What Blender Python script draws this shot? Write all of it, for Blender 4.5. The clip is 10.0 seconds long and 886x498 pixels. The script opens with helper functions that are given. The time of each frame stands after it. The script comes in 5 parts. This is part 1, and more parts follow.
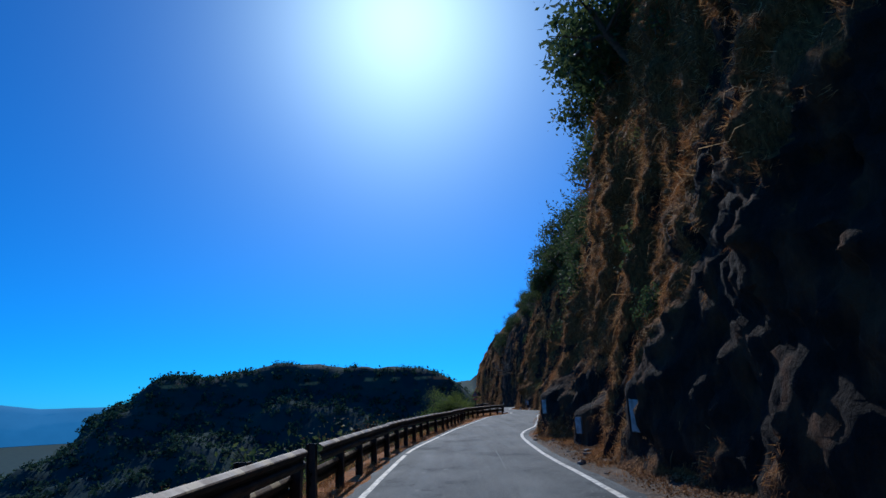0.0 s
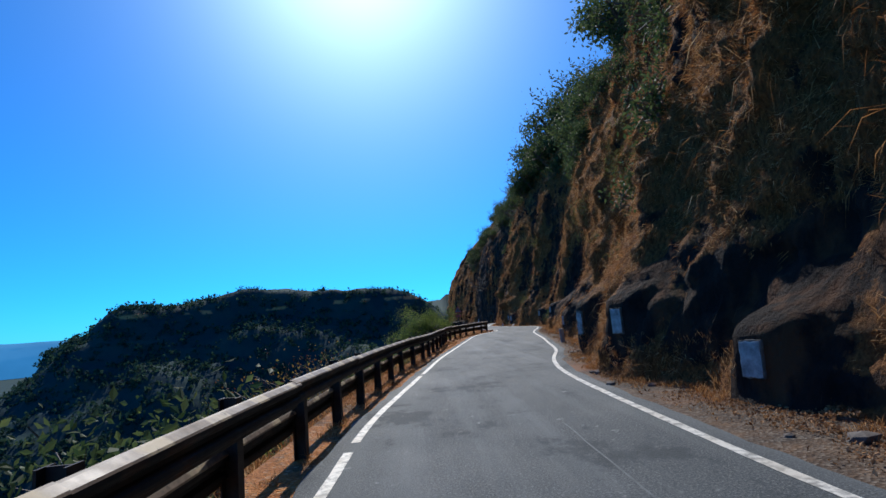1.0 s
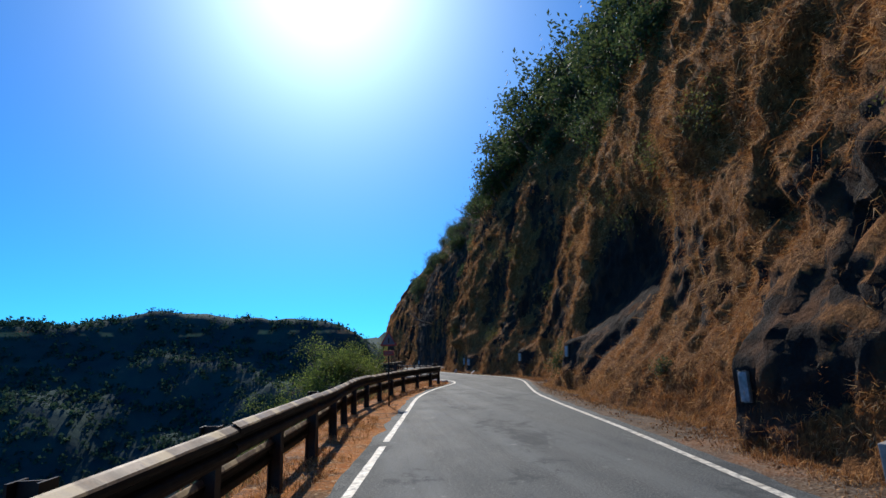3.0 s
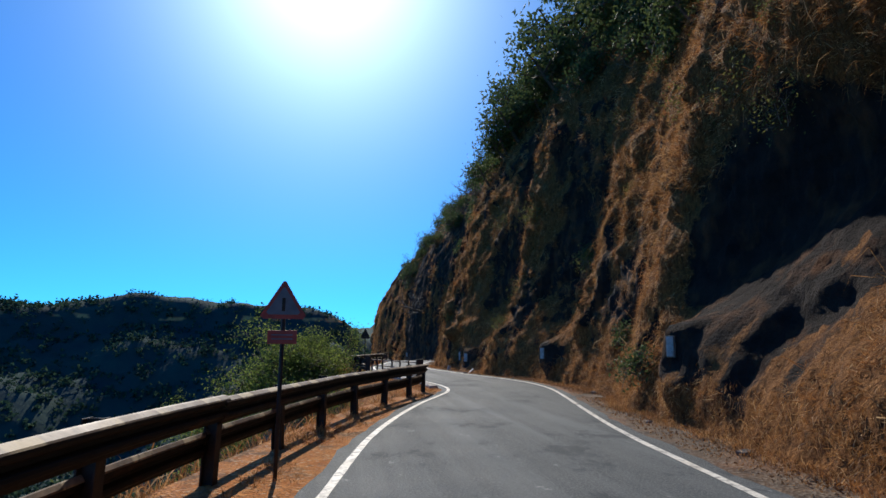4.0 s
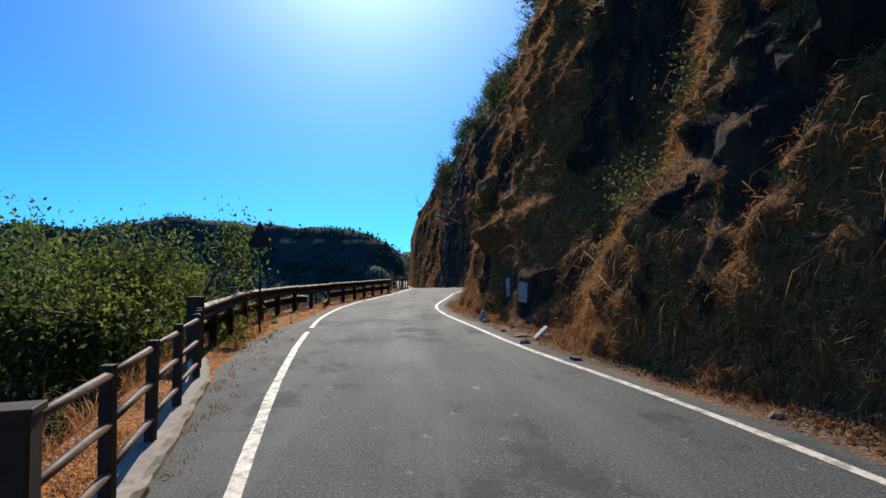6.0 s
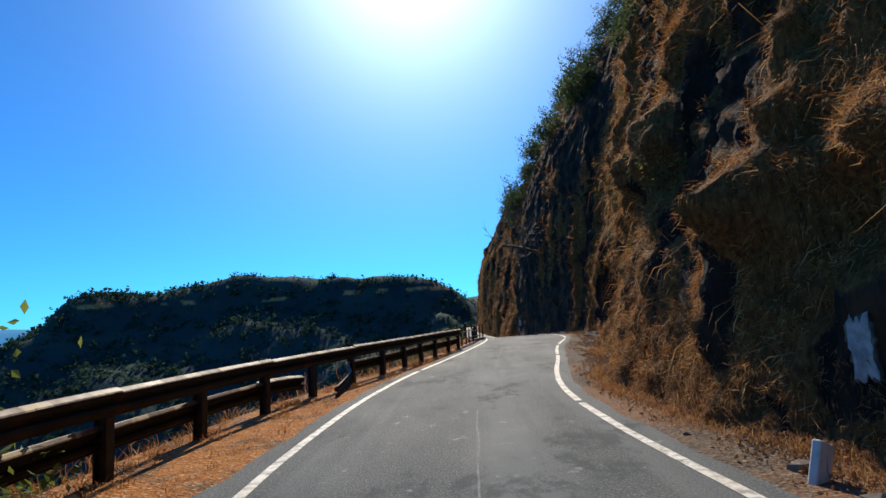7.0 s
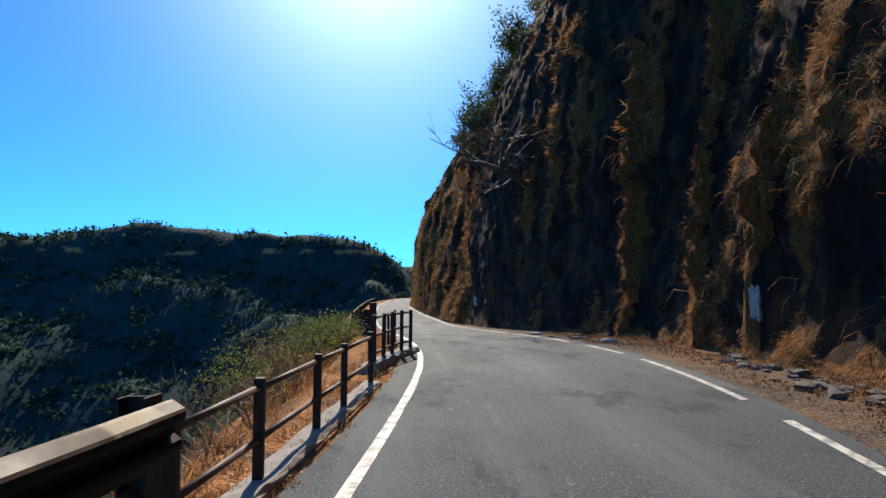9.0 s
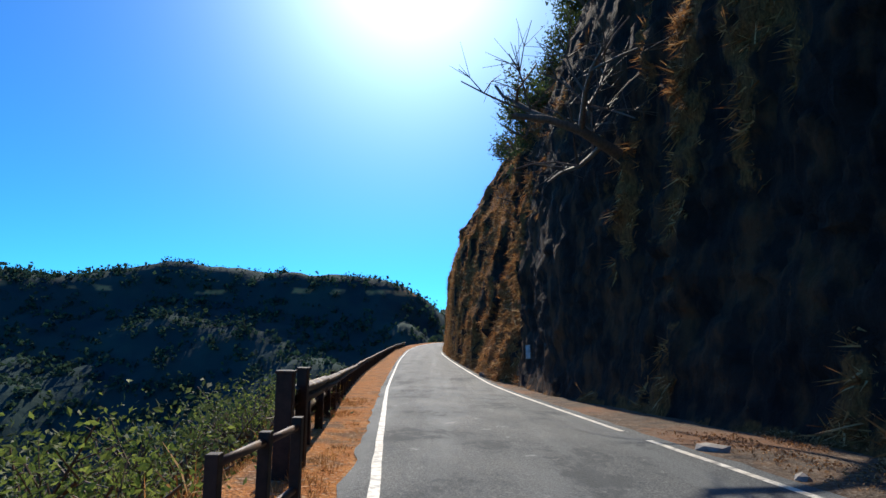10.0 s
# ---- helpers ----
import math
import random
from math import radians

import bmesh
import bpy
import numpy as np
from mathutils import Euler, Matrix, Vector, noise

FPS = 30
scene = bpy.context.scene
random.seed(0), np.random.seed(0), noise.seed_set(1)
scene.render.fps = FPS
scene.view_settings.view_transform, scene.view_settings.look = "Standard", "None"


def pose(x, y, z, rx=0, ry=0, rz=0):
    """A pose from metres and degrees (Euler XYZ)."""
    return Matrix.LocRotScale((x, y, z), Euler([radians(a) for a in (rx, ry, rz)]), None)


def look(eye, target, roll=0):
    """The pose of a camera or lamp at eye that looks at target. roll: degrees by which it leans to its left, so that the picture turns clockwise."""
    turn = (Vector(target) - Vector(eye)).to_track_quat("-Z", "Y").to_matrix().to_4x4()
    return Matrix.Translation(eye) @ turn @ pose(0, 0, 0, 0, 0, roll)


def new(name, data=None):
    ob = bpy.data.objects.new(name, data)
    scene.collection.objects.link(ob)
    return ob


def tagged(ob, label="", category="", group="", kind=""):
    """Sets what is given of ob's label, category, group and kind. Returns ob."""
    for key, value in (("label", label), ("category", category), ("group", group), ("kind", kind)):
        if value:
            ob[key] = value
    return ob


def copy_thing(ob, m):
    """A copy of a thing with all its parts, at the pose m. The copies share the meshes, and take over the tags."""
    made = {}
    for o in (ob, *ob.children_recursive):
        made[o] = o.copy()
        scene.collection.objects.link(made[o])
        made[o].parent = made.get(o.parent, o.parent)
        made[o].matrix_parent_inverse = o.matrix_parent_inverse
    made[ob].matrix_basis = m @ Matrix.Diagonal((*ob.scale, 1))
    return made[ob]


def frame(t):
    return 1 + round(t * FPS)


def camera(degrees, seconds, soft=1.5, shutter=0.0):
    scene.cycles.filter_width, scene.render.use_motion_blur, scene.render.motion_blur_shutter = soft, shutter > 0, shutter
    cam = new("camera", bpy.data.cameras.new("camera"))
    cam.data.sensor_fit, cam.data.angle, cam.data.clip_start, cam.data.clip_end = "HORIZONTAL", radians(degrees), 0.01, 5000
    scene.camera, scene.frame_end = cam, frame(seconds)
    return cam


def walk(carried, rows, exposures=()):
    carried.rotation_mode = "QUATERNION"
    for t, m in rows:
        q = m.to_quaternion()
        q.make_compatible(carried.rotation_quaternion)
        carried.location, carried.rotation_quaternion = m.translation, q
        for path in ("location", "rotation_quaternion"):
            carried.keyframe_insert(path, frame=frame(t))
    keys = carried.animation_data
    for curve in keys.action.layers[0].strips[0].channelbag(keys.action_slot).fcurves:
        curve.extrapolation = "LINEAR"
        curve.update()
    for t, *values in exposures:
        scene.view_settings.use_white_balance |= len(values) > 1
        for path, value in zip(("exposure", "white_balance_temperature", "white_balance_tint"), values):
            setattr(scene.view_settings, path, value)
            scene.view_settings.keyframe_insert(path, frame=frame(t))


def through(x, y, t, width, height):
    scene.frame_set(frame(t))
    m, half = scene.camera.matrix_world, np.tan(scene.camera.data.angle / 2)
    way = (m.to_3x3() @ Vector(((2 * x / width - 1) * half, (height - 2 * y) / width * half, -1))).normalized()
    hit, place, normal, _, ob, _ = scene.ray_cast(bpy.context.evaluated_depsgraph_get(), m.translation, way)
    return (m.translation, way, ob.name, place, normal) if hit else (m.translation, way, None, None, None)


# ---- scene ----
cam = camera(78.2, 10.0)
PATH = [
    (0, (0.000, 0.000, 1.556), (-0.026, 9.628, 4.258), -2.61),
    (0.5, (-0.374, 5.599, 1.550), (-0.111, 15.408, 3.476), -4.03),
    (1, (-0.492, 11.119, 1.557), (-0.009, 21.026, 2.828), -4.76),
    (1.5, (-0.335, 16.416, 1.550), (0.662, 26.306, 2.642), -6.62),
    (2, (-0.037, 21.730, 1.556), (1.591, 31.530, 2.699), -7.44),
    (2.5, (0.410, 27.176, 1.549), (2.070, 36.874, 3.338), -3.96),
    (2.7, (0.696, 29.328, 1.537), (2.250, 38.992, 3.582), -3.51),
    (3, (1.177, 32.593, 1.541), (2.701, 42.286, 3.468), -1.57),
    (3.5, (2.080, 38.166, 1.544), (3.711, 47.904, 3.124), -0.28),
    (3.8, (2.646, 41.614, 1.544), (4.327, 51.342, 3.139), -0.45),
    (4, (3.024, 43.972, 1.553), (4.647, 53.675, 3.346), 0.08),
    (4.5, (4.223, 49.975, 1.541), (5.681, 59.682, 3.454), 1.40),
    (5, (5.561, 55.847, 1.537), (6.958, 65.639, 3.010), 1.72),
    (5.2, (6.067, 58.154, 1.548), (7.502, 67.982, 2.705), -0.24),
    (5.5, (6.783, 61.497, 1.550), (8.010, 71.387, 2.381), 0.26),
    (6, (7.673, 66.989, 1.545), (8.404, 76.954, 1.944), -0.44),
    (6.3, (7.833, 70.443, 1.559), (8.205, 80.433, 1.813), -2.02),
    (6.5, (7.735, 72.874, 1.588), (7.860, 82.868, 1.910), -2.29),
    (7, (7.285, 78.994, 1.549), (6.884, 88.907, 2.809), -3.77),
    (7.5, (6.948, 84.970, 1.498), (6.471, 94.891, 2.658), -4.63),
    (8, (6.906, 91.043, 1.536), (7.039, 100.990, 2.553), -5.33),
    (8.5, (7.343, 97.190, 1.562), (7.894, 107.130, 2.514), -3.44),
    (9, (7.946, 103.311, 1.569), (8.639, 113.263, 2.251), -0.23),
    (9.5, (8.644, 109.425, 1.511), (9.281, 119.352, 2.541), 0.23),
    (10, (8.696, 115.224, 1.526), (8.711, 125.117, 2.989), 0.48),
]
EXPOSURES = [(0.0, -0.65, 5300, 10), (0.6, -0.35, 5600, 10), (1.2, 0.0, 5900, 10), (2.5, 0.04, 6250, 10), (5.0, 0.1, 6450, 10), (6.5, 0.15, 6850, 10), (8.0, 0.15, 6600, 10), (9.0, 0.3, 6750, 10), (10.0, 0.28, 6550, 10)]
walk(cam, [(t, look(eye, target, roll)) for t, eye, target, roll in PATH], EXPOSURES)

# ---------------------------------------------------------------- sky and sun
SUN_ELEV, SUN_AZ = 39.5, 4.0      # degrees up, degrees to the left of +y
world = bpy.data.worlds.new("sky")
scene.world = world
world.use_nodes = True
wn = world.node_tree.nodes
sky = wn.new("ShaderNodeTexSky")
sky.sky_type = "NISHITA"
sky.sun_disc = False
sky.sun_elevation = radians(SUN_ELEV)
sky.sun_rotation = radians(-SUN_AZ)
sky.altitude = 1500
sky.air_density, sky.dust_density, sky.ozone_density = 1.0, 0.5, 1.6
wn["Background"].inputs[1].default_value = 0.1
tint = wn.new("ShaderNodeMix")
tint.data_type, tint.blend_type = "RGBA", "MULTIPLY"
tint.inputs[0].default_value = 1.0
tint.inputs[7].default_value = (0.13, 0.77, 1.5, 1)
haze = wn.new("ShaderNodeTexSky")      # the dusty air round the sun
haze.sky_type, haze.sun_disc = "NISHITA", False
haze.sun_elevation, haze.sun_rotation, haze.altitude = sky.sun_elevation, sky.sun_rotation, 0
haze.air_density, haze.dust_density, haze.ozone_density = 0.3, 10.0, 0.0
both = wn.new("ShaderNodeMix")
both.data_type, both.blend_type = "RGBA", "ADD"
both.inputs[0].default_value = 1.0
world.node_tree.links.new(sky.outputs[0], tint.inputs[6])
world.node_tree.links.new(tint.outputs[2], both.inputs[6])
pale = wn.new("ShaderNodeMix")
pale.data_type, pale.blend_type = "RGBA", "MULTIPLY"
pale.inputs[0].default_value = 1.0
pale.inputs[7].default_value = (0.56, 0.75, 0.62, 1)
thin = wn.new("ShaderNodeVectorMath")
thin.operation = "SCALE"
thin.inputs["Scale"].default_value = 0.07
glow = wn.new("ShaderNodeGamma")
glow.inputs[1].default_value = 1.5
world.node_tree.links.new(haze.outputs[0], thin.inputs[0])
world.node_tree.links.new(thin.outputs[0], glow.inputs[0])
world.node_tree.links.new(glow.outputs[0], pale.inputs[6])
world.node_tree.links.new(pale.outputs[2], both.inputs[7])
world.node_tree.links.new(both.outputs[2], wn["Background"].inputs[0])

sun = new("sun", bpy.data.lights.new("sun", "SUN"))
sun.data.energy, sun.data.angle, sun.data.color = 4.8, radians(0.6), (1.0, 0.9, 0.76)
se, sa = radians(SUN_ELEV), radians(SUN_AZ)
sun_dir = Vector((-math.sin(sa) * math.cos(se), math.cos(sa) * math.cos(se), math.sin(se)))
sun.matrix_world = look(sun_dir * 200, (0, 0, 0))

# ---------------------------------------------------------------- materials


class Mat:
    """A node material with short ways to add noise, ramps and mixes."""

    def __init__(self, name, rough=0.8, metal=0.0, spec=0.3):
        self.m = bpy.data.materials.new(name)
        self.m.use_nodes = True
        self.t = self.m.node_tree
        self.b = self.t.nodes["Principled BSDF"]
        self.b.inputs["Roughness"].default_value = rough
        self.b.inputs["Metallic"].default_value = metal
        self.b.inputs["Specular IOR Level"].default_value = spec
        self.geo = self.t.nodes.new("ShaderNodeNewGeometry")

    def node(self, kind, **props):
        n = self.t.nodes.new(kind)
        for k, v in props.items():
            if k == "operation":
                n.operation = v
            elif k == "data_type":
                n.data_type = v
            elif k == "blend_type":
                n.blend_type = v
        return n

    def link(self, a, b):
        self.t.links.new(a, b)

    def coords(self, sx=1, sy=1, sz=1):
        n = self.node("ShaderNodeMapping")
        n.inputs["Scale"].default_value = (sx, sy, sz)
        self.link(self.geo.outputs["Position"], n.inputs[0])
        return n.outputs[0]

    def noise(self, scale, detail=4, stretch=(1, 1, 1), rough=0.55):
        n = self.node("ShaderNodeTexNoise")
        n.inputs["Scale"].default_value = scale
        n.inputs["Detail"].default_value = detail
        n.inputs["Roughness"].default_value = rough
        self.link(self.coords(*stretch), n.inputs["Vector"])
        return n.outputs["Fac"]

    def voronoi(self, scale, stretch=(1, 1, 1)):
        n = self.node("ShaderNodeTexVoronoi")
        n.inputs["Scale"].default_value = scale
        self.link(self.coords(*stretch), n.inputs["Vector"])
        return n

    def ramp(self, fac, lo, hi, a=0.0, b=1.0):
        n = self.node("ShaderNodeMapRange")
        n.inputs[1].default_value, n.inputs[2].default_value = lo, hi
        n.inputs[3].default_value, n.inputs[4].default_value = a, b
        self.link(fac, n.inputs[0])
        return n.outputs[0]

    def math(self, op, a, b):
        n = self.node("ShaderNodeMath", operation=op)
        for i, v in enumerate((a, b)):
            if isinstance(v, (int, float)):
                n.inputs[i].default_value = v
            else:
                self.link(v, n.inputs[i])
        return n.outputs[0]

    def mix(self, fac, a, b, blend="MIX"):
        n = self.node("ShaderNodeMix", data_type="RGBA", blend_type=blend)
        for sock, v in ((n.inputs[0], fac), (n.inputs[6], a), (n.inputs[7], b)):
            if isinstance(v, (int, float)):
                sock.default_value = v
            elif isinstance(v, tuple):
                sock.default_value = (*v, 1)
            else:
                self.link(v, sock)
        return n.outputs[2]

    def up(self):
        n = self.node("ShaderNodeSeparateXYZ")
        self.link(self.geo.outputs["Normal"], n.inputs[0])
        return n.outputs[2]

    def island(self):
        return self.geo.outputs["Random Per Island"]

    def chance(self):
        return self.node("ShaderNodeObjectInfo").outputs["Random"]

    def colour(self, c):
        if isinstance(c, tuple):
            self.b.inputs["Base Color"].default_value = (*c, 1)
        else:
            self.link(c, self.b.inputs["Base Color"])
        return self

    def rough(self, r):
        self.link(r, self.b.inputs["Roughness"])
        return self

    def bump(self, height, strength=0.4, distance=0.05):
        n = self.node("ShaderNodeBump")
        n.inputs["Strength"].default_value = strength
        n.inputs["Distance"].default_value = distance
        self.link(height, n.inputs["Height"])
        self.link(n.outputs[0], self.b.inputs["Normal"])
        return self

    def leafy(self, c, through=0.45):
        """Thin foliage: light also passes through it."""
        tr = self.node("ShaderNodeBsdfTranslucent")
        mx = self.node("ShaderNodeMixShader")
        mx.inputs[0].default_value = through
        self.link(c, tr.inputs[0])
        self.link(self.b.outputs[0], mx.inputs[1])
        self.link(tr.outputs[0], mx.inputs[2])
        self.link(mx.outputs[0], self.t.nodes["Material Output"].inputs[0])
        return self


def asphalt():
    m = Mat("asphalt", 0.8, spec=0.25)
    grit, speck, patch, fine = m.noise(60, 2, rough=0.7), m.noise(30, 3, rough=0.75), m.noise(0.55, 7, (1, 0.6, 1), 0.75), m.noise(3.2, 5, (1, 0.7, 1), 0.7)
    track = m.noise(1.1, 4, (1.0, 0.035, 1), 0.6)
    c = m.mix(m.ramp(grit, 0.38, 0.66), (0.03, 0.037, 0.042), (0.09, 0.105, 0.112))
    c = m.mix(m.ramp(speck, 0.52, 0.64, 0, 0.55), c, (0.19, 0.2, 0.197))
    c = m.mix(m.ramp(speck, 0.47, 0.32, 0, 0.5), c, (0.026, 0.028, 0.03))
    c = m.mix(m.ramp(track, 0.45, 0.68, 0, 0.7), c, (0.12, 0.134, 0.14))
    c = m.mix(m.ramp(patch, 0.55, 0.6, 0, 0.65), c, (0.028, 0.036, 0.042))
    c = m.mix(m.ramp(fine, 0.63, 0.69, 0, 0.6), c, (0.24, 0.25, 0.25))
    m.colour(c).rough(m.ramp(patch, 0.35, 0.65, 0.7, 0.85))
    return m.bump(m.math("ADD", grit, speck), 0.7, 0.012).m


def line_paint():
    m = Mat("worn_white_line_paint", 0.6)
    wear = m.noise(6, 6, rough=0.7)
    c = m.mix(m.ramp(wear, 0.45, 0.6), (0.66, 0.64, 0.57), (0.22, 0.22, 0.2))
    c = m.mix(m.ramp(m.noise(1.3, 4), 0.45, 0.7, 0, 0.5), c, (0.5, 0.44, 0.34))
    return m.colour(c).bump(m.noise(60, 2), 0.3, 0.006).m


def earth():
    m = Mat("orange_earth", 0.95, spec=0.15)
    big, mid, fine = m.noise(0.5, 4), m.noise(3.5, 5), m.noise(28, 4)
    c = m.mix(m.ramp(mid, 0.3, 0.7), (0.36, 0.12, 0.028), (0.52, 0.23, 0.07))
    c = m.mix(m.ramp(m.noise(1.1, 6, rough=0.7), 0.5, 0.6, 0, 0.8), c, (0.13, 0.085, 0.05))
    c = m.mix(m.ramp(fine, 0.5, 0.66, 0, 0.75), c, (0.11, 0.07, 0.042))
    chips = m.voronoi(22)
    c = m.mix(m.ramp(chips.outputs["Color"], 0.72, 0.9, 0, 0.7), c, (0.5, 0.36, 0.22))
    return m.colour(c).bump(m.math("ADD", m.math("ADD", mid, fine), chips.outputs["Distance"]), 0.8, 0.05).m


def gravel_dirt():
    m = Mat("grey_gravel_shoulder", 0.92, spec=0.2)
    v = m.voronoi(26)
    c = m.mix(m.ramp(m.noise(2.2, 5), 0.35, 0.65), (0.05, 0.037, 0.028), (0.13, 0.08, 0.046))
    c = m.mix(m.ramp(m.noise(0.22, 4), 0.5, 0.62, 0, 0.6), c, (0.24, 0.1, 0.038))
    c = m.mix(m.ramp(v.outputs["Color"], 0.5, 0.9, 0, 0.5), c, (0.24, 0.21, 0.17))
    return m.colour(c).bump(v.outputs["Distance"], 0.7, 0.03).m


def cliff_rock():
    m = Mat("basalt_cliff_with_dry_grass", 0.92, spec=0.15)
    strata, blocks, fine = m.noise(0.9, 6, (1, 1, 2.2)), m.noise(2.6, 6, (1.4, 1.4, 0.6)), m.noise(14, 5)
    hair = m.noise(14, 5, (1, 1, 0.25), 0.75)
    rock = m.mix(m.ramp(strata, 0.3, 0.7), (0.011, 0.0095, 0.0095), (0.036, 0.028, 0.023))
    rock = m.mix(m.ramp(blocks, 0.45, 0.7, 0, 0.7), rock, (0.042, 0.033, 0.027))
    rust = m.mix(m.ramp(m.noise(1.7, 5, (1, 1, 0.35)), 0.48, 0.66, 0, 0.8), rock, (0.15, 0.07, 0.032))
    straw = m.mix(m.ramp(hair, 0.3, 0.7), (0.06, 0.024, 0.008), (0.38, 0.17, 0.055))
    grown = m.node("ShaderNodeAttribute")
    grown.attribute_name = "growth"
    tufts = m.noise(1.9, 7, (1, 1, 0.5), 0.75)
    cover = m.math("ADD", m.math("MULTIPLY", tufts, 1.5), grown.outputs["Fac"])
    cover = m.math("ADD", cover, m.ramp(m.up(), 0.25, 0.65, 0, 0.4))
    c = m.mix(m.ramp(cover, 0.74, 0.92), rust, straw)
    rise = m.math("ADD", m.math("ADD", m.math("ADD", blocks, tufts), m.math("MULTIPLY", hair, 0.6)), m.math("MULTIPLY", fine, 0.35))
    return m.colour(c).bump(rise, 1.0, 0.22).m


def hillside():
    m = Mat("haze_blue_forested_hillside", 0.95, spec=0.1)
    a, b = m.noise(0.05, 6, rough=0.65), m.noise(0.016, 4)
    # forest greens shifted towards blue: some distance haze is in the colour
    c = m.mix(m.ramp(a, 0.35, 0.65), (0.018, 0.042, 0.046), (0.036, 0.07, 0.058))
    c = m.mix(m.ramp(m.noise(0.09, 4), 0.62, 0.72, 0, 0.5), c, (0.07, 0.06, 0.035))
    level = m.node("ShaderNodeSeparateXYZ")
    m.link(m.geo.outputs["Position"], level.inputs[0])
    z = m.math("ADD", level.outputs[2], m.math("MULTIPLY", b, 8.0))
    band = m.math("MULTIPLY", m.ramp(z, 18.5, 19.3), m.ramp(z, 21.2, 20.4))
    c = m.mix(m.math("MULTIPLY", band, m.ramp(m.noise(0.07, 3), 0.49, 0.55)), c, (0.66, 0.27, 0.1))
    return m.colour(c).bump(m.noise(0.35, 5), 0.35, 0.8).m


def foliage(name, dark, light, through=0.4, spec=0.3):
    m = Mat(name, 0.65 if spec > 0.1 else 0.95, spec=spec)
    c = m.mix(m.island(), dark, light)
    return m.colour(c).leafy(c, through).m


def dry_grass():
    m = Mat("dry_straw_grass", 0.8, spec=0.2)
    c = m.mix(m.island(), (0.17, 0.064, 0.019), (0.7, 0.38, 0.14))
    c = m.mix(m.ramp(m.noise(0.8, 3), 0.45, 0.65, 0, 0.7), c, (0.42, 0.16, 0.045))
    c = m.mix(m.ramp(m.noise(2.6, 4, rough=0.7), 0.48, 0.62, 0, 0.8), c, (0.065, 0.028, 0.012))
    c = m.mix(m.ramp(m.island(), 0.86, 0.9, 0, 0.8), c, (0.66, 0.44, 0.22))
    return m.colour(c).leafy(c, 0.35).m


def plain(name, a, b, scale=6, rough=0.7, metal=0.0, bump=0.2, dist=0.01, stretch=(1, 1, 1)):
    m = Mat(name, rough, metal)
    n = m.noise(scale, 6, stretch, 0.65)
    return m.colour(m.mix(m.ramp(n, 0.3, 0.7), a, b)).bump(n, bump, dist).m


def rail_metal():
    m = Mat("shade_blackened_steel_rail", 0.75, 0.0, 0.2)
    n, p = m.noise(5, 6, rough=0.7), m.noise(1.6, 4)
    # near-black tones put the shade of the road-side face into the colour
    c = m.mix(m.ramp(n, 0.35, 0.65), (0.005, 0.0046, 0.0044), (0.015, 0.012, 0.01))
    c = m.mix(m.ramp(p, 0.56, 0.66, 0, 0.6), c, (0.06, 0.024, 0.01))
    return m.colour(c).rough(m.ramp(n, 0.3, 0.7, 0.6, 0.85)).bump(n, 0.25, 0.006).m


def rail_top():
    m = Mat("sunlit_dusty_worn_rail_lip", 0.6, 0.0, 0.3)
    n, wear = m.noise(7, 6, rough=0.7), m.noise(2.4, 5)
    # tan dust and worn paint, lightened to stand for sun on the lip
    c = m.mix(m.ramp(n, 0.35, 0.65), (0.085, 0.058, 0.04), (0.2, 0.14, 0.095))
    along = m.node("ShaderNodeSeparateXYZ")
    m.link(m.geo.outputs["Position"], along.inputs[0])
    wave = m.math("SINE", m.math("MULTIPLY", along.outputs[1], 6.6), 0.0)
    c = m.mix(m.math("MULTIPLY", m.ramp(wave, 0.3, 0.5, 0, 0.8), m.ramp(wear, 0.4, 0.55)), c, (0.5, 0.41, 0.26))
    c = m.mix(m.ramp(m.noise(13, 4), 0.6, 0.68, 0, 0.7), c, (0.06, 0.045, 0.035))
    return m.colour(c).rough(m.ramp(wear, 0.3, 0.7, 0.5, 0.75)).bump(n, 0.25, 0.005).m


ASPHALT, PAINT, EARTH, GRAVEL = asphalt(), line_paint(), earth(), gravel_dirt()
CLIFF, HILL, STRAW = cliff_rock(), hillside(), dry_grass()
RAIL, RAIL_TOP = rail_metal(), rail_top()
POST = plain("dark_rusty_post_steel", (0.012, 0.011, 0.01), (0.05, 0.032, 0.023), 8)
BARK = plain("grey_brown_bark", (0.06, 0.045, 0.035), (0.16, 0.12, 0.09), 12, stretch=(1, 1, 0.3), bump=0.5)
TWIG = plain("bare_dry_twigs", (0.12, 0.085, 0.06), (0.26, 0.2, 0.15), 9)
GREEN = foliage("bright_green_leaves", (0.045, 0.08, 0.018), (0.23, 0.28, 0.06), 0.5)
DARKGREEN = foliage("dark_green_leaves", (0.03, 0.06, 0.022), (0.12, 0.15, 0.05), 0.4)
REDLEAF = foliage("russet_and_yellow_leaves", (0.16, 0.04, 0.015), (0.3, 0.24, 0.05), 0.5)
LITTER = foliage("fallen_pale_leaves", (0.12, 0.05, 0.018), (0.5, 0.3, 0.15), 0.2, 0.1)
DRYLEAF = foliage("dry_brown_leaves", (0.13, 0.06, 0.025), (0.33, 0.19, 0.08))
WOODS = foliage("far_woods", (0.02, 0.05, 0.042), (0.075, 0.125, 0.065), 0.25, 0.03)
OLIVE = foliage("olive_creeper_leaves", (0.06, 0.065, 0.018), (0.2, 0.19, 0.055), 0.45)
PALE = plain("pale_broken_concrete", (0.45, 0.41, 0.35), (0.66, 0.61, 0.54), 7, 0.85, bump=0.4)
CONCRETE = plain("weathered_concrete", (0.2, 0.18, 0.155), (0.36, 0.33, 0.29), 7, 0.85, bump=0.4)
